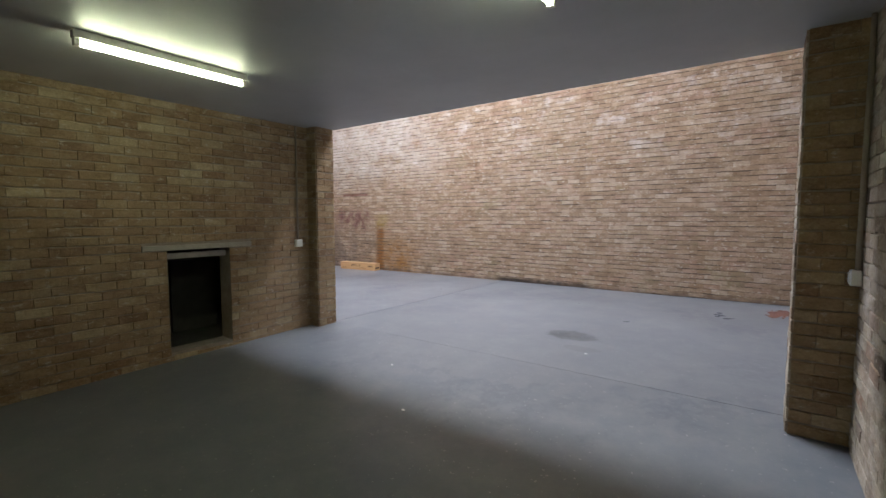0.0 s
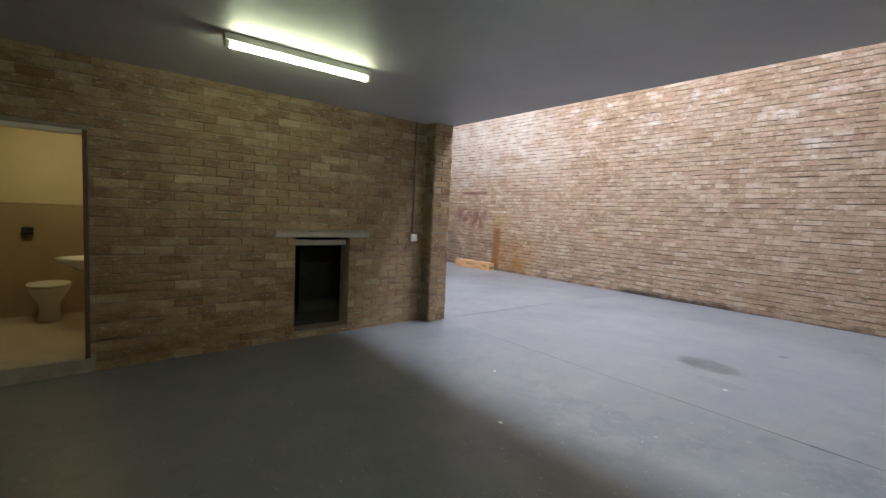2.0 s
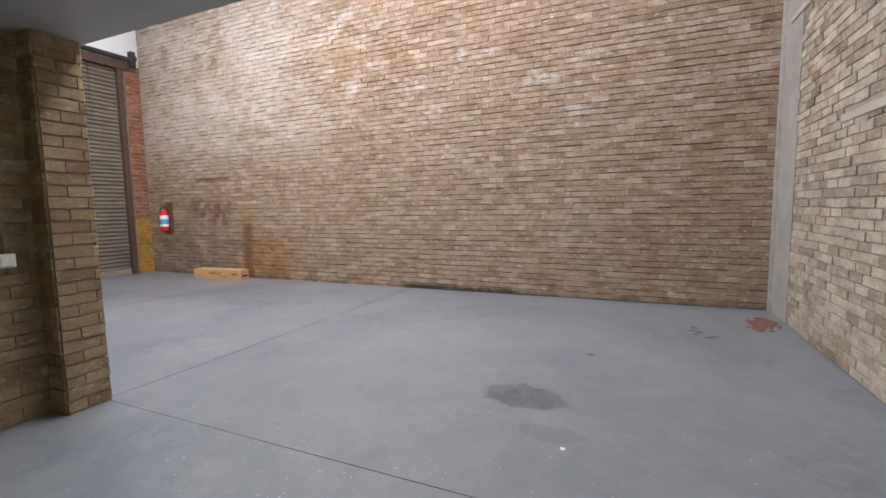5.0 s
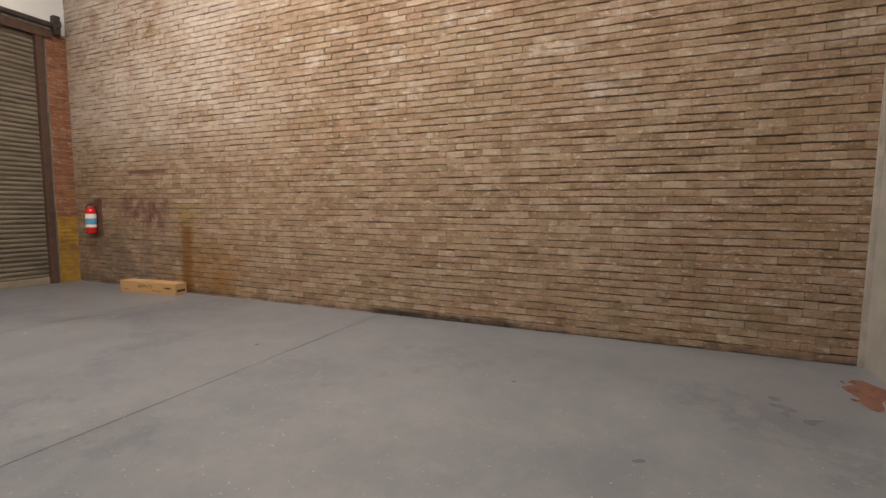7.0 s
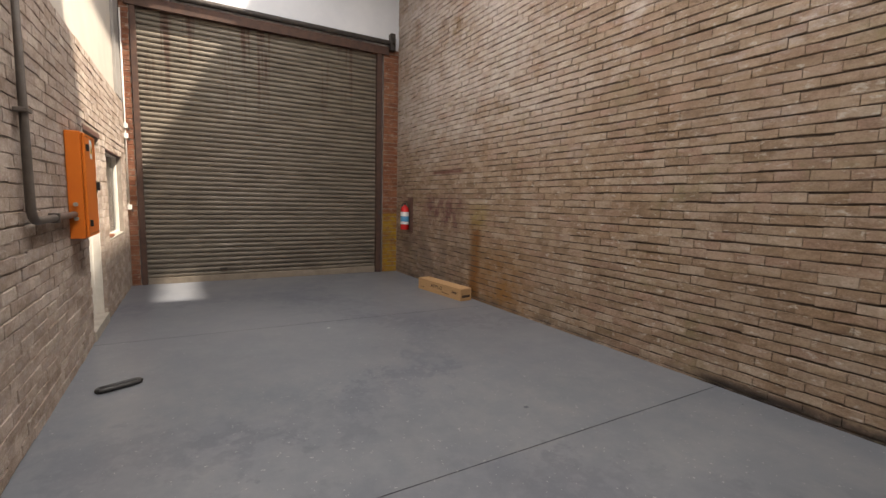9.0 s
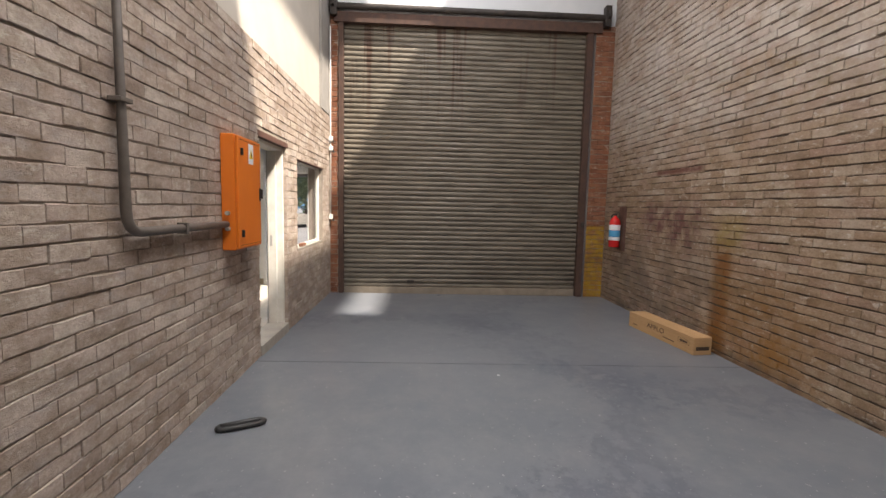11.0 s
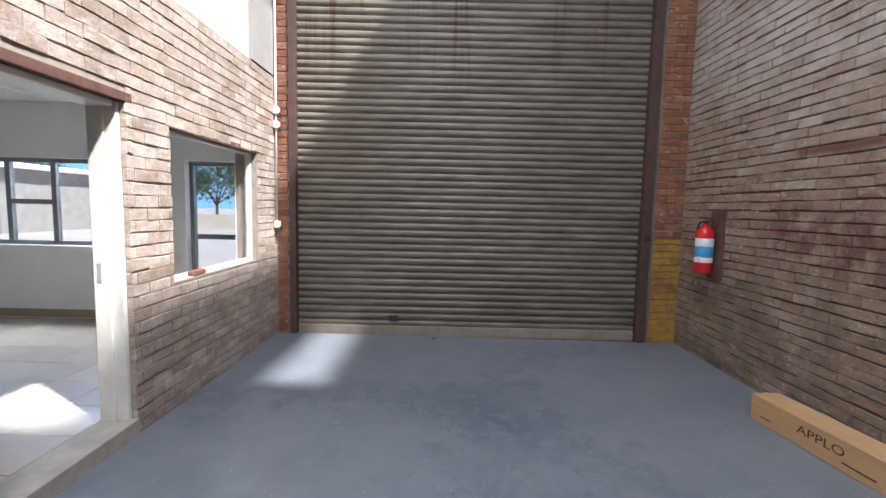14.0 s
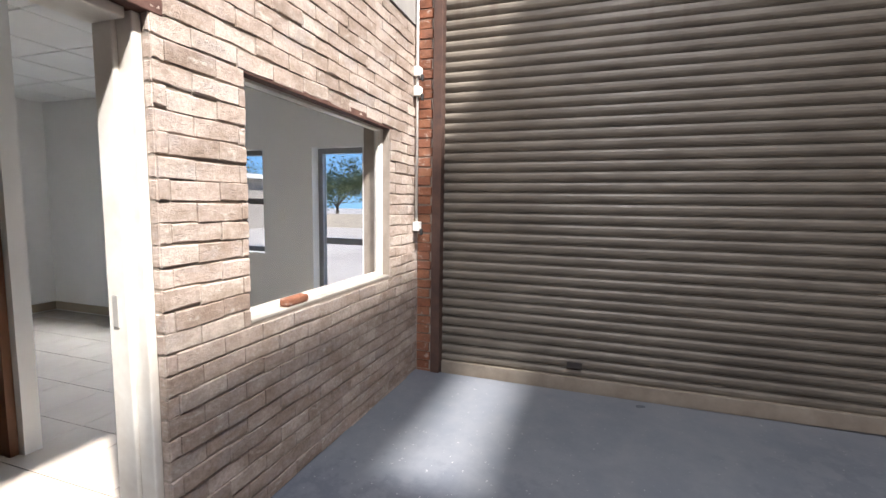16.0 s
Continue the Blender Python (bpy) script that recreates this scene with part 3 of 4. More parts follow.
def aluminium_window(name, y0, y1, z0, z1, mullions, transoms, label):
    w = tagged(new(name), label, kind="structure")
    x0, x1 = XF - 0.16, XF - 0.10
    t = 0.05
    part("window_frame", boxes((x0, x1, y0, y0 + t, z0, z1), (x0, x1, y1 - t, y1, z0, z1), (x0, x1, y0 + t, y1 - t, z0, z0 + t), (x0, x1, y0 + t, y1 - t, z1 - t, z1)), M_ALU, w)
    for m in mullions:
        part("mullion", boxes((x0 + 0.003, x1 - 0.003, m - 0.03, m + 0.03, z0 + t, z1 - t)), M_ALU, w)
    ys = [y0 + t] + [m for m in mullions] + [y1 - t]
    for i, (a, b) in enumerate(zip(ys, ys[1:])):
        for q in transoms[i]:
            part("transom", boxes((x0 + 0.003, x1 - 0.003, a + 0.03, b - 0.03, q - 0.03, q + 0.03)), M_ALU, w)
    g = part("pane", boxes((x0 + 0.028, x0 + 0.033, y0 + t, y1 - t, z0 + t, z1 - t)), M_GLASS, w)
    g.visible_shadow = False
    return w


aluminium_window("window_2", *FW1, [1.05, 1.6, 2.2], [[], [1.5], [], [1.5]], "aluminium office window with opening lights")
aluminium_window("window_3", *FW2, [], [[1.12]], "tall aluminium framed glazed panel with a transom")

# doorway to the office: step, lintel, steel frame, open door
d0, d1, dz0, dz1 = DOOR
structure("doorstep", boxes((d0 + 0.002, d1 - 0.002, YS - 0.218, YS + 0.019, -0.06, dz0 + 0.003), bevel=0.006), M_STEP, "worn concrete doorstep")
structure("lintel", boxes((d0 - 0.05, d1 + 0.003, YS - 0.09, YS + 0.012, dz1 - 0.03, dz1 + 0.028), bevel=0.004), M_DARKWOOD, "dark brown exposed lintel over the doorway")
door1 = tagged(new("door_1"), "white enamelled steel door frame in the brick opening", kind="structure")
part("door_frame", boxes((d0, d0 + 0.035, YS - 0.20, YS - 0.03, dz0, dz1 - 0.032), (d0 + 0.035, d0 + 0.055, YS - 0.20, YS - 0.10, dz0, dz1 - 0.032), (d1 - 0.035, d1, YS - 0.20, YS - 0.03, dz0, dz1 - 0.032), (d0 + 0.056, d1 - 0.036, YS - 0.20, YS - 0.03, dz1 - 0.07, dz1 - 0.032), bevel=0.006), M_FRAME, door1)
part("strike_plate", boxes((d0 + 0.0555, d0 + 0.059, YS - 0.17, YS - 0.145, 1.02, 1.14)), M_RAIL, door1)

# window between hall and office
w0, w1, wz0, wz1 = WIN
structure("lintel", boxes((w0 - 0.05, w1 + 0.004, YS - 0.053, YS + 0.006, wz1 - 0.022, wz1 + 0.026), bevel=0.004), M_DARKWOOD, "dark brown exposed lintel over the window")
win1 = tagged(new("window_1"), "fixed window with white frame set in the brick wall", kind="structure")
f0, f1 = YS - 0.115, YS - 0.055
part("window_frame", boxes((w0, w0 + 0.035, f0, f1, wz0, wz1 - 0.006), (w1 - 0.03, w1, f0, f1, wz0, wz1 - 0.006), (w0 + 0.035, w1 - 0.03, f0, f1, wz0, wz0 + 0.032), (w0 + 0.035, w1 - 0.03, f0, f1, wz1 - 0.036, wz1 - 0.006), bevel=0.004), M_FRAME, win1)
part("glazing_bead", boxes((w0 + 0.0355, w0 + 0.047, f0 + 0.02, f1 - 0.012, wz0 + 0.0325, wz1 - 0.0365), (w1 - 0.042, w1 - 0.0305, f0 + 0.02, f1 - 0.012, wz0 + 0.0325, wz1 - 0.0365), bevel=0.002), M_FRAME, win1)
g = part("pane", boxes((w0 + 0.035, w1 - 0.03, f0 + 0.012, f0 + 0.017, wz0 + 0.032, wz1 - 0.036)), M_GLASS, win1)
g.visible_shadow = False
part("window_sill", boxes((w0 + 0.003, w1 - 0.003, f1 + 0.002, YS + 0.004, wz0 - 0.006, wz0 + 0.010), bevel=0.003), M_STEP, win1)
bm = boxes((-9.82, -9.64, YS - 0.055, YS + 0.005, wz0 + 0.0125, wz0 + 0.055), bevel=0.012)
tagged(part("brick_piece", bm, M_RED), "broken red-brown brick piece lying on the sill", "brick")

structure("office_partition", boxes((-9.26, -9.18, OY0, 2.97, OZ + 0.001, 2.655)), M_WHITE, "white plastered end of an inner office partition")
tagged(part("wooden_door", boxes((-9.177, -9.135, 2.12, 2.93, OZ + 0.001, 1.98), bevel=0.003), M_DOORWOOD), "brown wooden door leaf standing against the partition", "door")

# switch in the office
sw = thing("light_switch", "white light switch on the office wall", "switch", (XF + 0.004, 2.88, 1.37))
part("plate", boxes((0, 0.01, -0.04, 0.04, -0.06, 0.06), bevel=0.003), M_PLASTIC, sw)
part("rocker", boxes((0.0105, 0.016, -0.015, 0.015, -0.025, 0.025)), M_PLASTIC, sw)

# ---- roller shutter ----
sh = thing("roller_shutter", "closed galvanised steel roller shutter, dirty and weathered", "roller shutter", (XF, 6.615, 0))
PITCH, SH0, SH1 = 0.0856, 0.075, 4.6
prof = [(0.0, 0.0), (0.006, 0.006), (0.0125, 0.022), (0.0125, 0.044), (0.006, 0.060), (0.001, 0.065), (-0.013, 0.066), (-0.013, 0.069), (0.005, 0.0705), (0.006, 0.0735), (-0.013, 0.075), (-0.013, 0.0815), (0.0, 0.083), (0.0, PITCH)]
bm = bmesh.new()
rows = [[bm.verts.new((-0.07 + px, yy, pz)) for px, pz in prof] for yy in (-2.10, 2.10)]
for i in range(len(prof) - 1):
    bm.faces.new((rows[0][i], rows[1][i], rows[1][i + 1], rows[0][i + 1]))
slat = part("slat", bm, M_STEEL, sh, smooth=False)
slat.location = (0, 0, SH0)
for i in range(1, int((SH1 - SH0) / PITCH)):
    ob = new("slat", slat.data)
    ob.parent = sh
    ob.location = (0, 0, SH0 + i * PITCH)
part("bottom_rail", boxes((-0.095, -0.03, -2.05, 2.05, floor_z(XF) + 0.002, SH0 + 0.004), bevel=0.004), M_FOOTRAIL, sh, "dusty brown bottom rail")
for s, gw in ((-1, 0.04), (1, 0.055)):
    c = s * (2.055 + gw)
    part("guide", boxes((-0.10, 0.03, c - gw, c + gw, floor_z(XF), 4.62), bevel=0.004), M_RUST_SHADED, sh, "red-brown steel guide channel, coloured darker for the shadow there")
part("headbox", boxes((-0.2, 0.05, -2.2, 2.3, 4.50, 4.618), (0.003, 0.05, -2.2, 2.3, 4.6185, 4.66)), M_RUST_SHADED, sh, "rusty steel angle over the shutter")
bm = bmesh.new()
cyl(bm, (0.06, -2.2, 4.74), (0.06, 2.4, 4.74), 0.05)
part("axle", bm, M_DARKSTEEL, sh)
for s in (-2.2, 2.36):
    part("bracket", boxes((0.002, 0.13, s - 0.05, s + 0.05, 4.58, 4.92), (0.01, 0.22, s - 0.02, s + 0.02, 4.7, 4.8), bevel=0.006), M_DARKSTEEL, sh)
bm = boxes((0.0, 0.05, 2.10, 2.15, 1.20, 1.30), bevel=0.006)
cyl(bm, (0.05, 2.125, 1.25), (0.09, 2.125, 1.25), 0.012)
part("bolt", bm, M_DARKSTEEL, sh)
part("lock_plate", boxes((-0.045, -0.032, -0.95, -0.83, 0.16, 0.21)), M_DARKSTEEL, sh)

# ---- ceiling battens ----
def batten(x, y0, y1):
    e = thing("fluorescent_batten", "white fluorescent batten with one glowing tube under the slab", "ceiling light", (x, (y0 + y1) / 2, CEIL), "battens under the slab")
    h = (y1 - y0) / 2
    part("tray", boxes((-0.03, 0.03, -h, h, -0.05, 0.0), bevel=0.006), M_PLASTIC, e)
    for s in (-1, 1):
        part("lampholder", boxes((-0.02, 0.02, s * (h - 0.02) - 0.015, s * (h - 0.02) + 0.015, -0.095, -0.05), bevel=0.004), M_PLASTIC, e)
    bm = bmesh.new()
    cyl(bm, (0, -h + 0.036, -0.078), (0, h - 0.036, -0.078), 0.014)
    part("tube", bm, M_TUBE, e, "glowing tube", True)


batten(-3.25, 1.33, 2.44)
batten(-0.72, 1.5, 2.62)

# ---- electrical board and conduits on the office wall ----
EB = (-7.71, -7.22, 1.135, 2.03, 0.13)
eb = thing("distribution_board", "bright orange steel electrical board with a hinged door", "electrical cabinet", ((EB[0] + EB[1]) / 2, YS + 0.012, EB[2]))
hw, hh, dp = (EB[1] - EB[0]) / 2, EB[3] - EB[2], EB[4]
part("body", boxes((-hw, hw, 0, dp - 0.025, 0, hh), bevel=0.008), M_ORANGE, eb)
dr = part("door", boxes((-hw + 0.006, hw - 0.006, dp - 0.022, dp, 0.012, hh - 0.012), bevel=0.007), M_ORANGE, eb)
for z in (0.13, hh - 0.13):
    part("hinge", boxes((hw - 0.085, hw - 0.05, dp + 0.001, dp + 0.012, z - 0.012, z + 0.012), (hw - 0.064, hw - 0.05, dp + 0.001, dp + 0.022, z - 0.028, z + 0.028), bevel=0.003), M_BLACK, dr)
part("latch", boxes((-hw + 0.022, -hw + 0.05, dp + 0.001, dp + 0.008, 0.39, 0.50), (-hw + 0.028, -hw + 0.044, dp + 0.008, dp + 0.028, 0.41, 0.49), bevel=0.004), M_BLACK, dr)
for z in (0.035, hh - 0.038):
    part("door_seam", boxes((-hw + 0.03, hw - 0.03, dp - 0.001, dp + 0.0015, z, z + 0.003)), M_RUST_SHADED, dr, "dark seam on the door")
lb = part("warning_label", boxes((-0.07, 0.03, dp + 0.001, dp + 0.003, hh - 0.21, hh - 0.05)), M_LABELW, dr, "white label with a yellow electric hazard triangle")
bm = bmesh.new()
f = [bm.verts.new((-0.02 + px, dp + q, hh - 0.165 + pz)) for q in (0.0035, 0.0045) for px, pz in ((-0.042, 0), (0.042, 0), (0, 0.078))]
bm.faces.new(f[3:]), bm.faces.new(f[:3])
for i in range(3):
    bm.faces.new((f[i], f[(i + 1) % 3], f[3 + (i + 1) % 3], f[3 + i]))
part("triangle", bm, M_YELLOW, lb)
bm = bmesh.new()
zig = [(-0.015, 0.055), (-0.028, 0.03), (-0.018, 0.032), (-0.024, 0.008)]
for a, b in zip(zig, zig[1:]):
    cyl(bm, (a[0], dp + 0.0055, hh - 0.165 + a[1]), (b[0], dp + 0.0055, hh - 0.165 + b[1]), 0.0025, seg=6)
part("bolt_sign", bm, M_INK, lb)
for z in (0.17, 0.29):
    bm = bmesh.new()
    cyl(bm, (hw, dp * 0.4, z), (hw + 0.03, dp * 0.4, z), 0.016)
    part("gland", bm, M_RAIL, eb)
bm = bmesh.new()
pipe(bm, ((-6.05, YS + 0.05, 4.6), (-6.05, YS + 0.05, 1.34), (-7.215, YS + 0.05, 1.34)), 0.026, 12, 0.12)
cd = tagged(part("conduit_pipe", bm, M_PIPE, None, smooth=True), "grey-brown steel conduit pipe bending into the orange board", "pipe")
for p in (2.0, 3.2):
    part("saddle", boxes((-6.095, -6.005, YS + 0.012, YS + 0.082, p - 0.012, p + 0.012), bevel=0.004), M_PIPE, cd)
part("saddle", boxes((-6.6, -6.576, YS + 0.016, YS + 0.082, 1.305, 1.375), bevel=0.004), M_PIPE, cd)

# small conduit and boxes by the shutter
bm = bmesh.new()
pipe(bm, ((-11.33, YS + 0.035, 4.4), (-11.33, YS + 0.035, 1.3)), 0.012, 8)
cd2 = tagged(part("conduit_pipe", bm, M_PLASTIC, None, smooth=True), "thin white conduit beside the shutter", "pipe")
for z in (2.6, 2.44, 1.3):
    b = thing("socket_box", "small white plastic switch box on the brick wall", "switch box", (-11.33, YS + 0.015, z), "boxes beside the shutter")
    part("case", boxes((-0.04, 0.04, 0, 0.055, -0.04, 0.04), bevel=0.006), M_PLASTIC, b)
    part("knob", boxes((-0.018, 0.018, 0.056, 0.075, -0.075, -0.02), bevel=0.005), M_BLACK, b)

# ---- conduits and sockets under the slab ----
def wall_socket(at, out, label, w=0.045):
    e = thing("wall_socket", label, "socket", at, "sockets under the slab")
    e.rotation_euler = (0, 0, out)
    part("case", boxes((-w, w, -0.05, 0, -0.045, 0.045), bevel=0.006), M_PLASTIC, e)
    part("cover", boxes((-w * 0.7, w * 0.7, -0.056, -0.0505, -0.03, 0.03), bevel=0.002), M_PLASTIC, e)


wall_socket((XT + 0.016, 3.87, 1.08), radians(90), "white socket box on the brick wall beside the hatch")
bm = bmesh.new()
pipe(bm, ((XT + 0.032, 3.87, CEIL - 0.005), (XT + 0.032, 3.87, 1.13)), 0.012, 8)
tagged(part("conduit_pipe", bm, M_CONDUIT, None, smooth=True), "painted conduit running down to a socket", "pipe")
for x, w in ((-3.80, 0.05), (-4.2, 0.04)):
    wall_socket((x, YB + 0.016, 0.95), radians(180), "white socket box on the dim back wall", w)
    bm = bmesh.new()
    pipe(bm, ((x, YB + 0.035, CEIL - 0.2), (x, YB + 0.035, 0.995)), 0.013, 8)
    tagged(part("conduit_pipe", bm, M_CONDUIT, None, smooth=True), "painted conduit on the dim back wall", "pipe")
jb = thing("junction_box", "dark conduit junction box below the slab", "junction box", (-3.85, YB + 0.016, 2.40))
part("case", boxes((-0.24, 0.22, 0, 0.09, -0.09, 0.09), bevel=0.01), M_CONDUIT, jb)
wall_socket((XE - 0.016, 3.93, 1.05), radians(-90), "white socket box beside the dark pilaster")
bm = bmesh.new()
pipe(bm, ((XE - 0.032, 3.93, CEIL - 0.005), (XE - 0.032, 3.93, 1.095)), 0.014, 8)
tagged(part("conduit_pipe", bm, M_CONDUIT, None, smooth=True), "painted conduit beside the dark pilaster", "pipe")

# ---- hatch ----
structure("lintel", boxes((XT - 0.1, XT + 0.018, 2.13, 3.25, 1.078, 1.13), bevel=0.004), M_STEP, "pale concrete lintel over the hatch")
# hollow behind the hatch, all inner faces in one dark grey
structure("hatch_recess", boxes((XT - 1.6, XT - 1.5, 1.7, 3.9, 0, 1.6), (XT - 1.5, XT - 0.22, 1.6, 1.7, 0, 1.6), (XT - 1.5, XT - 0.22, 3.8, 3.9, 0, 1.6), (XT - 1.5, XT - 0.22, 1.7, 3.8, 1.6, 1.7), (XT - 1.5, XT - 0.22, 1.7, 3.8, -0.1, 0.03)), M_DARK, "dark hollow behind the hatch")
bm = boxes((XT - 0.9, XT - 0.85, 2.72, 3.25, 0.03, 0.9), (XT - 0.5, XT - 0.42, 2.5, 3.3, 0.93, 0.98), bevel=0.004)
tagged(part("board", bm, M_DARK), "dark board leaning inside the hatch", "board")
bm = boxes((XT - 0.12, XT - 0.06, 2.36, 2.98, 0.985, 1.045), bevel=0.004)
tagged(part("wooden_batten", bm, M_STEP), "grey timber batten below the hatch lintel", "batten")

# ---- toilet ----
structure("toilet_floor", boxes((XT - 2.2, XT - 0.22, YB, 1.5, -0.1, 0.012)), M_TILE, "tan tiled toilet floor")
structure("toilet_wall", boxes((XT - 2.2, XT - 2.1, YB, 1.5, 0.0, 1.30)), M_WALLTILE, "tan wall tiles")
structure("toilet_wall", boxes((XT - 2.2, XT - 2.105, YB, 1.5, 1.303, CEIL)), M_CREAM, "cream painted upper wall")
structure("toilet_wall", boxes((XT - 2.1, XT - 0.22, 1.4, 1.5, 0.0, CEIL)), M_CREAM, "cream painted wall")
structure("doorstep", boxes((XT - 0.23, XT + 0.02, -0.23, 0.63, -0.13, 0.03), bevel=0.006), M_STEP, "worn concrete threshold")
d3 = tagged(new("door_2"), "white steel frame with the brown toilet door open", kind="structure")
part("door_frame", boxes((XT - 0.16, XT + 0.018, -0.22, -0.178, 0.031, 1.953), (XT - 0.16, XT - 0.01, -0.178, 0.565, 1.92, 1.953), bevel=0.004), M_FRAME, d3)
part("jamb", boxes((XT - 0.16, XT + 0.012, 0.566, 0.60, 0.031, 1.953), bevel=0.004), M_DARKWOOD, d3, "dark brown jamb")
part("door_leaf", boxes((XT - 0.93, XT - 0.17, -0.165, -0.125, 0.035, 1.915), bevel=0.003), M_DOORWOOD, d3, "dark brown toilet door standing open")
for z in (0.25, 1.72):
    part("hinge", boxes((XT - 0.165, XT - 0.12, -0.178, -0.15, z, z + 0.09)), M_PLASTIC, d3)
wc = thing("toilet", "white ceramic toilet bowl with seat", "toilet", (-6.42, 0.24, 0.012))
bm = bmesh.new()
lathe(bm, ((0.10, 0), (0.115, 0.02), (0.09, 0.12), (0.10, 0.2), (0.17, 0.32), (0.19, 0.38), (0.18, 0.395), (0.13, 0.39)), sx=1.15)
part("bowl", bm, M_CERAMIC, wc, smooth=True)
bm = bmesh.new()
lathe(bm, ((0.185, 0.397), (0.195, 0.405), (0.19, 0.42), (0.12, 0.422)), sx=1.18)
part("seat", bm, M_PLASTIC, wc, smooth=True)
ba = thing("washbasin", "small white wall basin with a tap", "washbasin", (-5.95, 0.62, 0.74))
bm = bmesh.new()
lathe(bm, ((0.06, -0.14), (0.16, -0.06), (0.23, 0.0), (0.235, 0.02), (0.21, 0.02), (0.14, -0.04), (0.05, -0.06)), sx=1.0, sy=1.3)
part("bowl", bm, M_CERAMIC, ba, smooth=True)
bm = bmesh.new()
pipe(bm, ((0, 0.24, 0.02), (0, 0.24, 0.12), (0, 0.12, 0.12)), 0.012, 8, 0.03)
part("tap", bm, M_RAIL, ba, smooth=True)
part("pedestal", boxes((-0.07, 0.07, -0.07, 0.07, -0.708, -0.13), bevel=0.02), M_CERAMIC, ba)
rh = thing("paper_holder", "dark toilet roll holder on the tiled wall", "roll holder", (XT - 2.1, 0.05, 1.0))
part("roll", boxes((0, 0.06, -0.05, 0.05, -0.04, 0.04), bevel=0.012), M_BLACK, rh)

# ---- fire extinguisher ----
fe = thing("fire_extinguisher", "red fire extinguisher with white and blue label on a board", "fire extinguisher", (-10.74, YN - 0.016, 0.92))
part("backboard", boxes((-0.07, 0.15, -0.02, 0.0, -0.06, 0.66), bevel=0.003), M_DARKWOOD, fe, "dark brown wooden backing board")
cy = bmesh.new()
lathe(cy, ((0.078, 0.0), (0.085, 0.015), (0.085, 0.40), (0.075, 0.44), (0.045, 0.475), (0.025, 0.485), (0.025, 0.51)), at=(0, -0.115, 0))
cyn = part("cylinder", cy, M_REDPAINT, fe, smooth=True)
for z0, z1, m, nm in ((0.275, 0.36, M_LABELW, "white label band"), (0.165, 0.272, M_LABELB, "blue label band"), (0.11, 0.162, M_LABELW, "white label band")):
    bm = bmesh.new()
    lathe(bm, ((0.0862, z0), (0.0866, z0 + 0.001), (0.0866, z1 - 0.001), (0.0862, z1)), at=(0, -0.115, 0))
    part("label", bm, m, cyn, nm, True)
part("label", boxes((0.03, 0.075, -0.196, -0.185, 0.12, 0.17)), M_LABELW, cyn)
bm = boxes((-0.02, 0.03, -0.13, -0.10, 0.51, 0.545), (-0.015, 0.13, -0.122, -0.108, 0.53, 0.545), (-0.015, 0.12, -0.122, -0.108, 0.555, 0.57), bevel=0.004)
part("valve", bm, M_DARKSTEEL, fe)
bm = bmesh.new()
pipe(bm, ((-0.015, -0.115, 0.53), (-0.10, -0.13, 0.53), (-0.115, -0.14, 0.2), (-0.09, -0.14, 0.12)), 0.011, 8, 0.06)
part("hose", bm, M_BLACK, fe, smooth=True)

# ---- cardboard box ----
cbx = thing("cardboard_box", "long brown closed cardboard box with dark print on the floor", "cardboard box", (-8.86, 8.90, floor_z(-8.86, 8.8) + 0.001))
cbx.rotation_euler = (0, 0, radians(6.0))
L2, W2, H2 = 0.61, 0.11, 0.19
part("carton", boxes((-L2, L2, -W2, W2, 0.0, H2), bevel=0.004), M_CARD, cbx)
part("flap", boxes((-L2 + 0.004, L2 - 0.004, -W2 - 0.003, -0.004, H2 + 0.0005, H2 + 0.004), (-L2 + 0.004, L2 - 0.004, 0.004, W2 + 0.003, H2 + 0.0005, H2 + 0.004)), M_CARD, cbx)
part("tape", boxes((-L2 - 0.001, L2 + 0.001, -0.025, 0.025, H2 + 0.0045, H2 + 0.0055), (L2 + 0.0005, L2 + 0.0015, -0.025, 0.025, H2 - 0.06, H2)), M_CARD, cbx)


def words(text, size, parent, m, mat, name="lettering"):
    cu = bpy.data.curves.new(name, "FONT")
    cu.body, cu.size, cu.extrude, cu.align_x, cu.align_y = text, size, 0.0006, "CENTER", "CENTER"
    tmp = bpy.data.objects.new(name, cu)
    me = bpy.data.meshes.new_from_object(tmp)
    bpy.data.objects.remove(tmp)
    me.materials.append(mat)
    ob = new(name, me)
    ob.parent = parent
    ob.matrix_local = m
    return ob


words("APPLO", 0.085, cbx, pose(-0.05, -W2 - 0.0015, 0.115, 90, 0, 0) @ Matrix.Diagonal((1.3, 1, 1, 1)), M_INK)
part("print_bar", boxes((0.36, 0.54, -W2 - 0.0018, -W2 - 0.0004, 0.085, 0.088), (0.36, 0.54, -W2 - 0.0018, -W2 - 0.0004, 0.135, 0.138), (0.36, 0.364, -W2 - 0.0018, -W2 - 0.0004, 0.0885, 0.1345), (0.536, 0.54, -W2 - 0.0018, -W2 - 0.0004, 0.0885, 0.1345), (0.39, 0.51, -W2 - 0.0018, -W2 - 0.0004, 0.10, 0.122)), M_INK, cbx)
part("print_bar", boxes((L2 + 0.0005, L2 + 0.0016, -0.08, 0.08, 0.05, 0.09)), M_INK, cbx)
part("print_bar", boxes((0.10, 0.30, -W2 - 0.0018, -W2 - 0.0004, 0.05, 0.06)), M_INK, cbx)
part("print_bar", boxes((-0.52, -0.42, -W2 - 0.0018, -W2 - 0.0004, 0.05, 0.058)), M_INK, cbx)

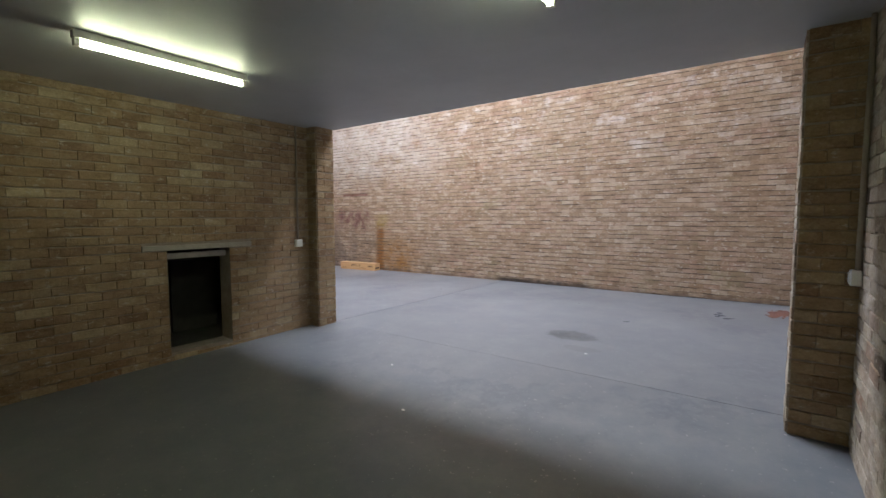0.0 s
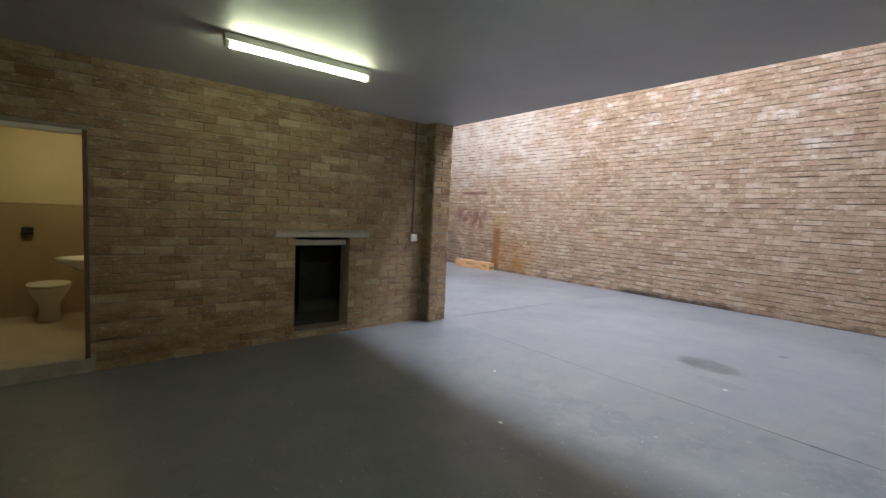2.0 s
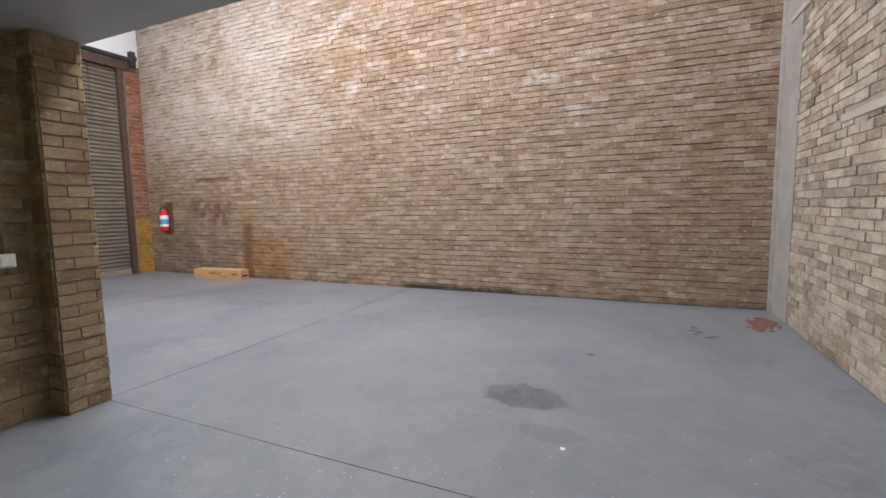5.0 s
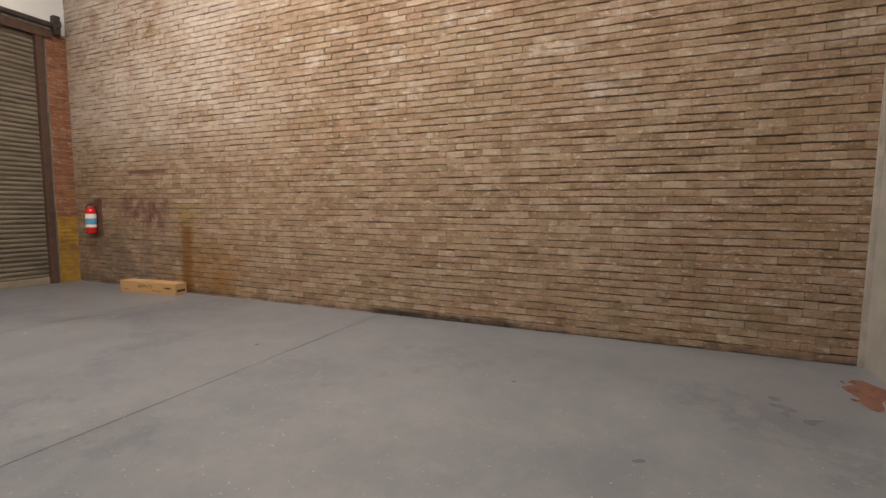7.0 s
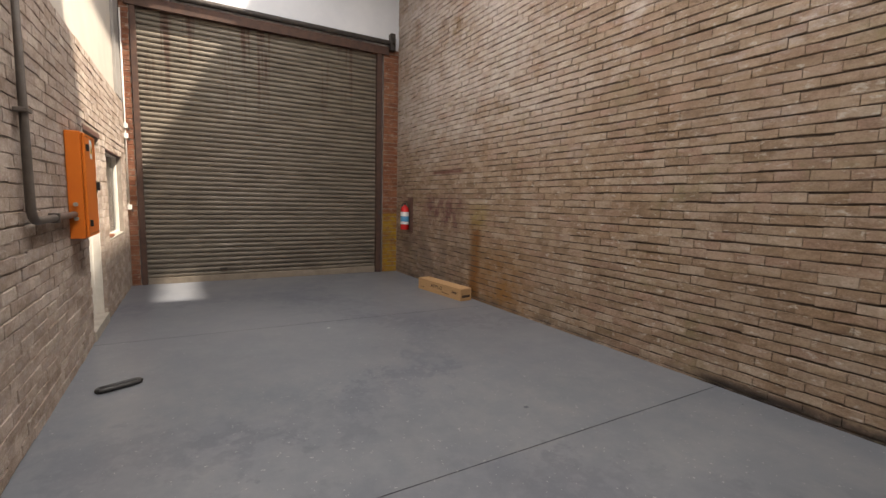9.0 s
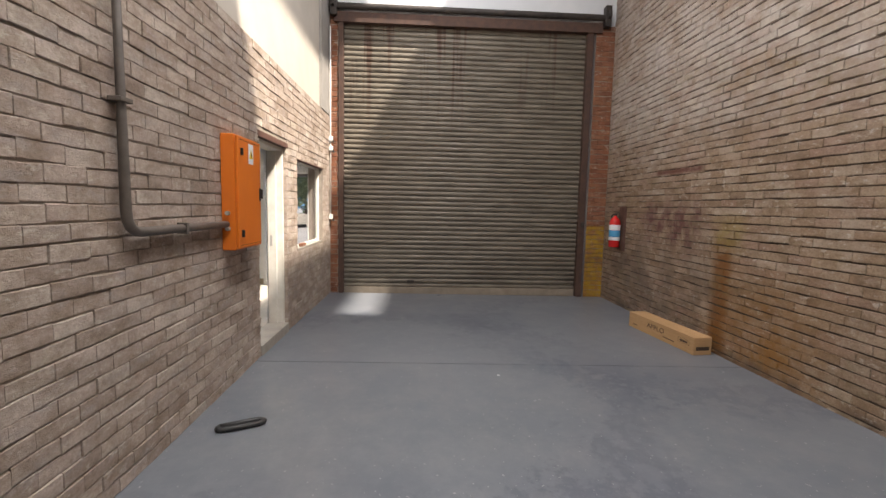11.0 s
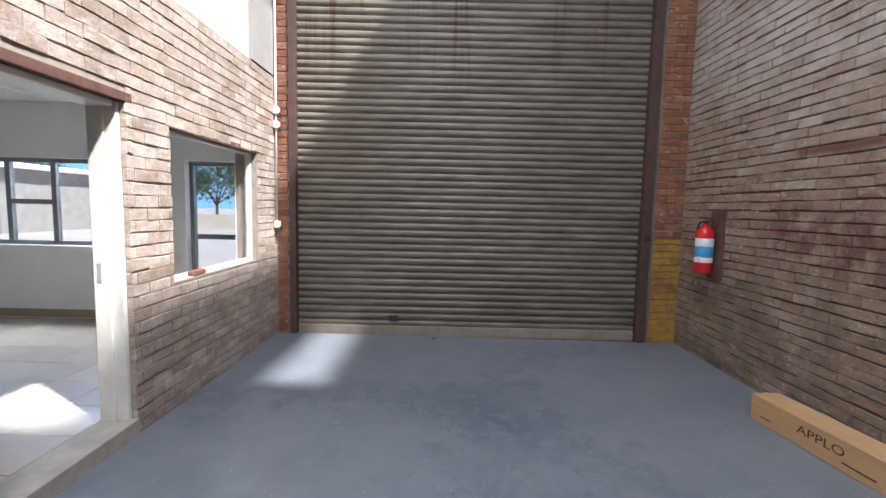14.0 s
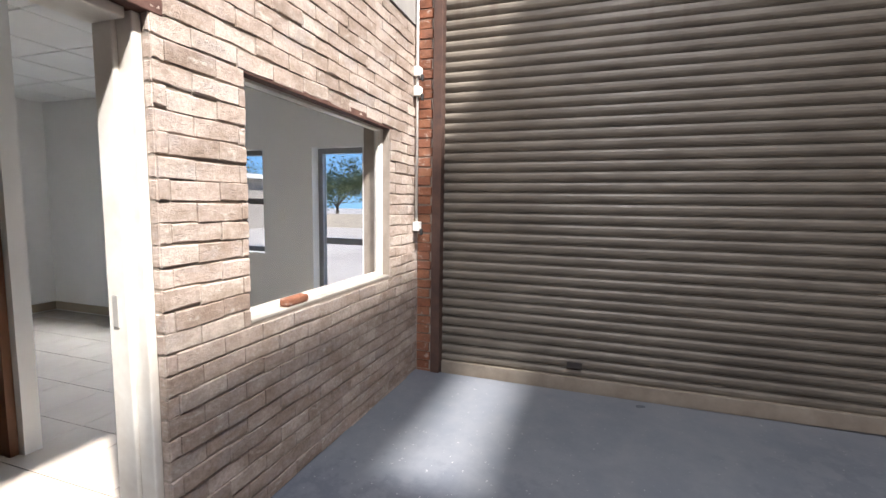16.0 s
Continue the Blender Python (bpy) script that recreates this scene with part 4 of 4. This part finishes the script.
# ---- loose things on the hall floor ----
bm = bmesh.new()
pipe(bm, ((-0.13, 0.02, 0.02), (-0.15, -0.005, 0.02), (-0.12, -0.03, 0.021), (0.0, -0.034, 0.021), (0.12, -0.03, 0.02), (0.155, 0.0, 0.02), (0.12, 0.03, 0.021), (0.0, 0.026, 0.022), (-0.13, 0.022, 0.021)), 0.019, 8, 0.025)
st = tagged(part("rubber_strip", bm, M_BLACK, None, smooth=True), "short looped black piece of rubber hose lying on the floor", "hose piece")
st.matrix_world = pose(-6.64, 4.68, floor_z(-6.64, 4.68), 0, 0, 113)
rng = random.Random(4)
for x, y in ((-2.68, 3.52), (-1.95, 2.85), (-1.25, 4.9), (-5.2, 6.3), (-7.6, 6.6), (-6.4, 5.4)):
    bm = bmesh.new()
    p = [bm.verts.new((rng.uniform(0.008, 0.022) * math.cos(a), rng.uniform(0.008, 0.022) * math.sin(a), 0.002 + rng.uniform(0, 0.004))) for a in (0, 1.2, 2.4, 3.7, 5)]
    f = bm.faces.new(p)
    q = bmesh.ops.extrude_face_region(bm, geom=[f])
    bmesh.ops.translate(bm, verts=[v for v in q["geom"] if isinstance(v, bmesh.types.BMVert)], vec=(0, 0, -0.002))
    ob = tagged(part("paper_scrap", bm, M_PAPER), "tiny white paper scrap on the concrete floor", "litter", "paper scraps")
    ob.location = (x, y, floor_z(x, y))
bm = bmesh.new()
for i in range(60):
    a, r = rng.uniform(0, math.tau), rng.random() ** 0.6
    s = rng.uniform(0.004, 0.018)
    cx, cyy = 0.40 + 0.16 * r * math.cos(a) + 0.10 * r * math.sin(a), 8.35 + 0.32 * r * math.sin(a) - 0.1 * r * math.cos(a)
    box(bm, cx - s, cx + s, cyy - s, cyy + s, 0.0, s * 0.5)
rub = tagged(part("brick_rubble", bm, M_REDDUST), "scatter of crushed red brick on the floor", "rubble", kind="stuff")
bm = bmesh.new()
vs = [bm.verts.new((0.40 + (0.13 + 0.05 * math.sin(a * 3)) * math.cos(a) + 0.08 * math.sin(a), 8.35 + (0.3 + 0.06 * math.cos(a * 4)) * math.sin(a), 0.003)) for a in [k * math.tau / 28 for k in range(28)]]
bm.faces.new(vs)
tagged(part("red_dust", bm, M_REDDUST), "flat stain of red brick dust on the floor", "stain", kind="stuff")

# end wall details: cement strip at the corner, lintel of a bricked-up opening, top ledge
structure("corner_plaster", boxes((XE - 0.016, XE, 8.5, YN - 0.017, 0, 5.9)), M_GREYPLASTER, "grey cement plaster strip in the corner")
structure("joint_channel", boxes((XE - 0.055, XE - 0.018, YN - 0.05, YN - 0.017, 0, 6.2)), M_RAIL, "thin grey metal angle in the corner")
structure("lintel", boxes((XE - 0.024, XE, 6.0, 7.3, 2.03, 2.10), bevel=0.004), M_STEP, "pale concrete lintel over a bricked-up opening")
structure("lintel", boxes((XE - 0.028, XE, 4.5, 8.9, 3.40, 3.47), bevel=0.004), M_STEP, "long pale concrete band in the end wall")
structure("plaster_pier", boxes((XF, -10.78, YS - 0.024, YS + 0.012, 2.99, TOP)), M_GREYPLASTER, "grey cement pier beside the shutter")

# ---- outside, beyond the office windows ----
rng = random.Random(11)
tagged(part("grass_verge", boxes((-60, -46, -60, 60, -0.06, -0.03)), M_GRASS), "strip of dry green grass beyond the paving", "grass", kind="stuff")


def tree(x, y, h, seed):
    r = random.Random(seed)
    e = thing("tree", "round leafy green tree beyond the yard", "tree", (x, y, -0.06), "trees beyond the yard")
    bm = bmesh.new()
    cyl(bm, (0, 0, 0), (0.1, 0.05, h * 0.36), 0.16, 0.10, 10)
    tips = []
    for i in range(7):
        a = i * math.tau / 7 + r.uniform(-0.3, 0.3)
        t = (h * r.uniform(0.25, 0.5) * math.cos(a), h * r.uniform(0.25, 0.5) * math.sin(a), h * r.uniform(0.42, 0.85))
        cyl(bm, (0.08, 0.04, h * r.uniform(0.2, 0.34)), t, 0.07, 0.02, 7)
        tips.append(Vector(t))
    part("trunk", bm, M_BARK, e)
    vs, fs = [], []
    for i in range(3400):
        c = tips[i % 7] + Vector((r.gauss(0, 1), r.gauss(0, 1), r.gauss(0, 0.75))) * h * 0.15
        u = Vector((r.gauss(0, 1), r.gauss(0, 1), r.gauss(0, 1))).normalized()
        w = u.orthogonal().normalized()
        s = r.uniform(0.08, 0.2)
        k = len(vs)
        vs += [c - u * s, c + w * s * 0.5, c + u * s, c - w * s * 0.5]
        fs.append((k, k + 1, k + 2, k + 3))
    me = bpy.data.meshes.new("crown")
    me.from_pydata(vs, [], fs)
    me.materials.append(M_LEAF)
    c = new("crown", me)
    c.parent = e


for i, (x, y, h) in enumerate(((-41, -15.0, 4.4), (-44, -8.6, 5.6), (-39, -3.0, 5.0), (-52, 1.5, 5.5), (-48, -15, 6.5), (-56, -6, 7.0), (-40, -27, 6.0), (-60, 8, 7))):
    tree(x, y, h, i)
bld = thing("neighbour_building", "low grey workshop building with pale roof across the yard", "building", (-30, -16, -0.06))
part("wall", boxes((-4, 4, -9, 2.5, 0, 3.0)), M_GREYPLASTER, bld)
part("roof", boxes((-4.4, 4.4, -9.4, 2.9, 3.0, 3.25)), M_SHEET, bld)
for k in range(3):
    wdw = part("window", boxes((4.0, 4.05, -7.6 + k * 3.2, -6.0 + k * 3.2, 0.9, 2.2)), M_WHITE, bld)
    part("glass", boxes((4.051, 4.06, -7.5 + k * 3.2, -6.1 + k * 3.2, 1.0, 2.1)), M_ALU, wdw)
structure("backdrop", boxes((-151, -150, -260, 160, -1, 130)), M_SKY, "clear blue sky in the distance")
fence = thing("boundary_wall", "long low pale wall at the far side of the yard", "wall", (-33.5, 0, -0.06))
part("panel", boxes((-0.1, 0.1, -11.5, 40, 0, 0.9)), M_PLASTER, fence)

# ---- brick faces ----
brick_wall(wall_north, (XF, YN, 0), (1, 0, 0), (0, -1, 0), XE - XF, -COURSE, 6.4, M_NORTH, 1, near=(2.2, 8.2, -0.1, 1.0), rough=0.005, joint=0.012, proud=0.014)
hs = [(w0 - XF, w1 - XF, wz0, wz1 + 0.028), (d0 - XF, d1 - XF, -1, dz1 + 0.03)]
brick_wall(wall_south, (XF, YS, 0), (1, 0, 0), (0, 1, 0), -4.455 - XF, -COURSE, 2.975, M_SOUTH, 2, hs, near=(0.0, 2.45, -0.1, 1.95), rough=0.004, joint=0.008, proud=0.009, head=0.005)
brick_wall(wall_south, (d0, YS - 0.03, 0), (0, 1, 0), (1, 0, 0), 0.036, COURSE, dz1 - 0.03, M_SOUTH, 3, proud=0.003)
brick_wall(wall_back, (XT, YB, 0), (0, 1, 0), (1, 0, 0), 4.055 - YB, -0.1652, CEIL, M_BACK, 4, [(-0.22 - YB, 0.60 - YB, -1, 1.955), (2.35 - YB, 2.99 - YB, 0.03, 1.075), (2.13 - YB, 3.25 - YB, 1.05, 1.13)], near=(2.6, 4.3, 0.0, 1.9), count=150)
brick_wall(wall_rear, (XE, YB, 0), (-1, 0, 0), (0, 1, 0), XE - XT - 0.017, -0.1652, CEIL, M_BACK, 5)
brick_wall(wall_east, (XE, YB, 0), (0, 1, 0), (-1, 0, 0), 4.01 - YB, -0.1652, CEIL, M_PALE, 6)
brick_wall(wall_east, (XE, 4.29, 0), (0, 1, 0), (-1, 0, 0), 8.5 - 4.29, 0.0, 6.4, M_PALE, 7, [(6.0 - 4.29, 7.3 - 4.29, 2.03, 2.11), (0.2, 3.98, 3.38, 3.46)], near=(0.2, 3.6, 0.0, 1.6), rough=0.006, head=0.007)
brick_wall(pil, (-4.455, 4.055, 0), (0, 1, 0), (1, 0, 0), 0.27, -COURSE, CEIL - 0.003, M_BACK, 8, near=(0, 0.4, 0, 2.6))
brick_wall(pil, (XT, 4.055, 0), (1, 0, 0), (0, -1, 0), 0.185, -COURSE, CEIL - 0.003, M_BACK, 9)
brick_wall(nib, (0.36, 4.01, 0), (1, 0, 0), (0, -1, 0), XE - 0.36, 0.0, CEIL - 0.003, M_BACK, 10, near=(0, 0.3, 0, 2.6))
brick_wall(nib, (0.36, 4.01, 0), (0, 1, 0), (-1, 0, 0), 0.28, 0.0, CEIL - 0.003, M_PALE, 11)
brick_wall(wall_west, (XF, YS + 0.016, 0), (0, 1, 0), (1, 0, 0), 0.128, -COURSE, 4.6, M_RED, 12, near=(0, 0.2, 0, 4.8))
brick_wall(wall_west, (XF, 8.825, 0), (0, 1, 0), (1, 0, 0), YN - 8.84, -COURSE, 4.6, M_RED, 13, near=(0, 0.37, 0, 4.8))
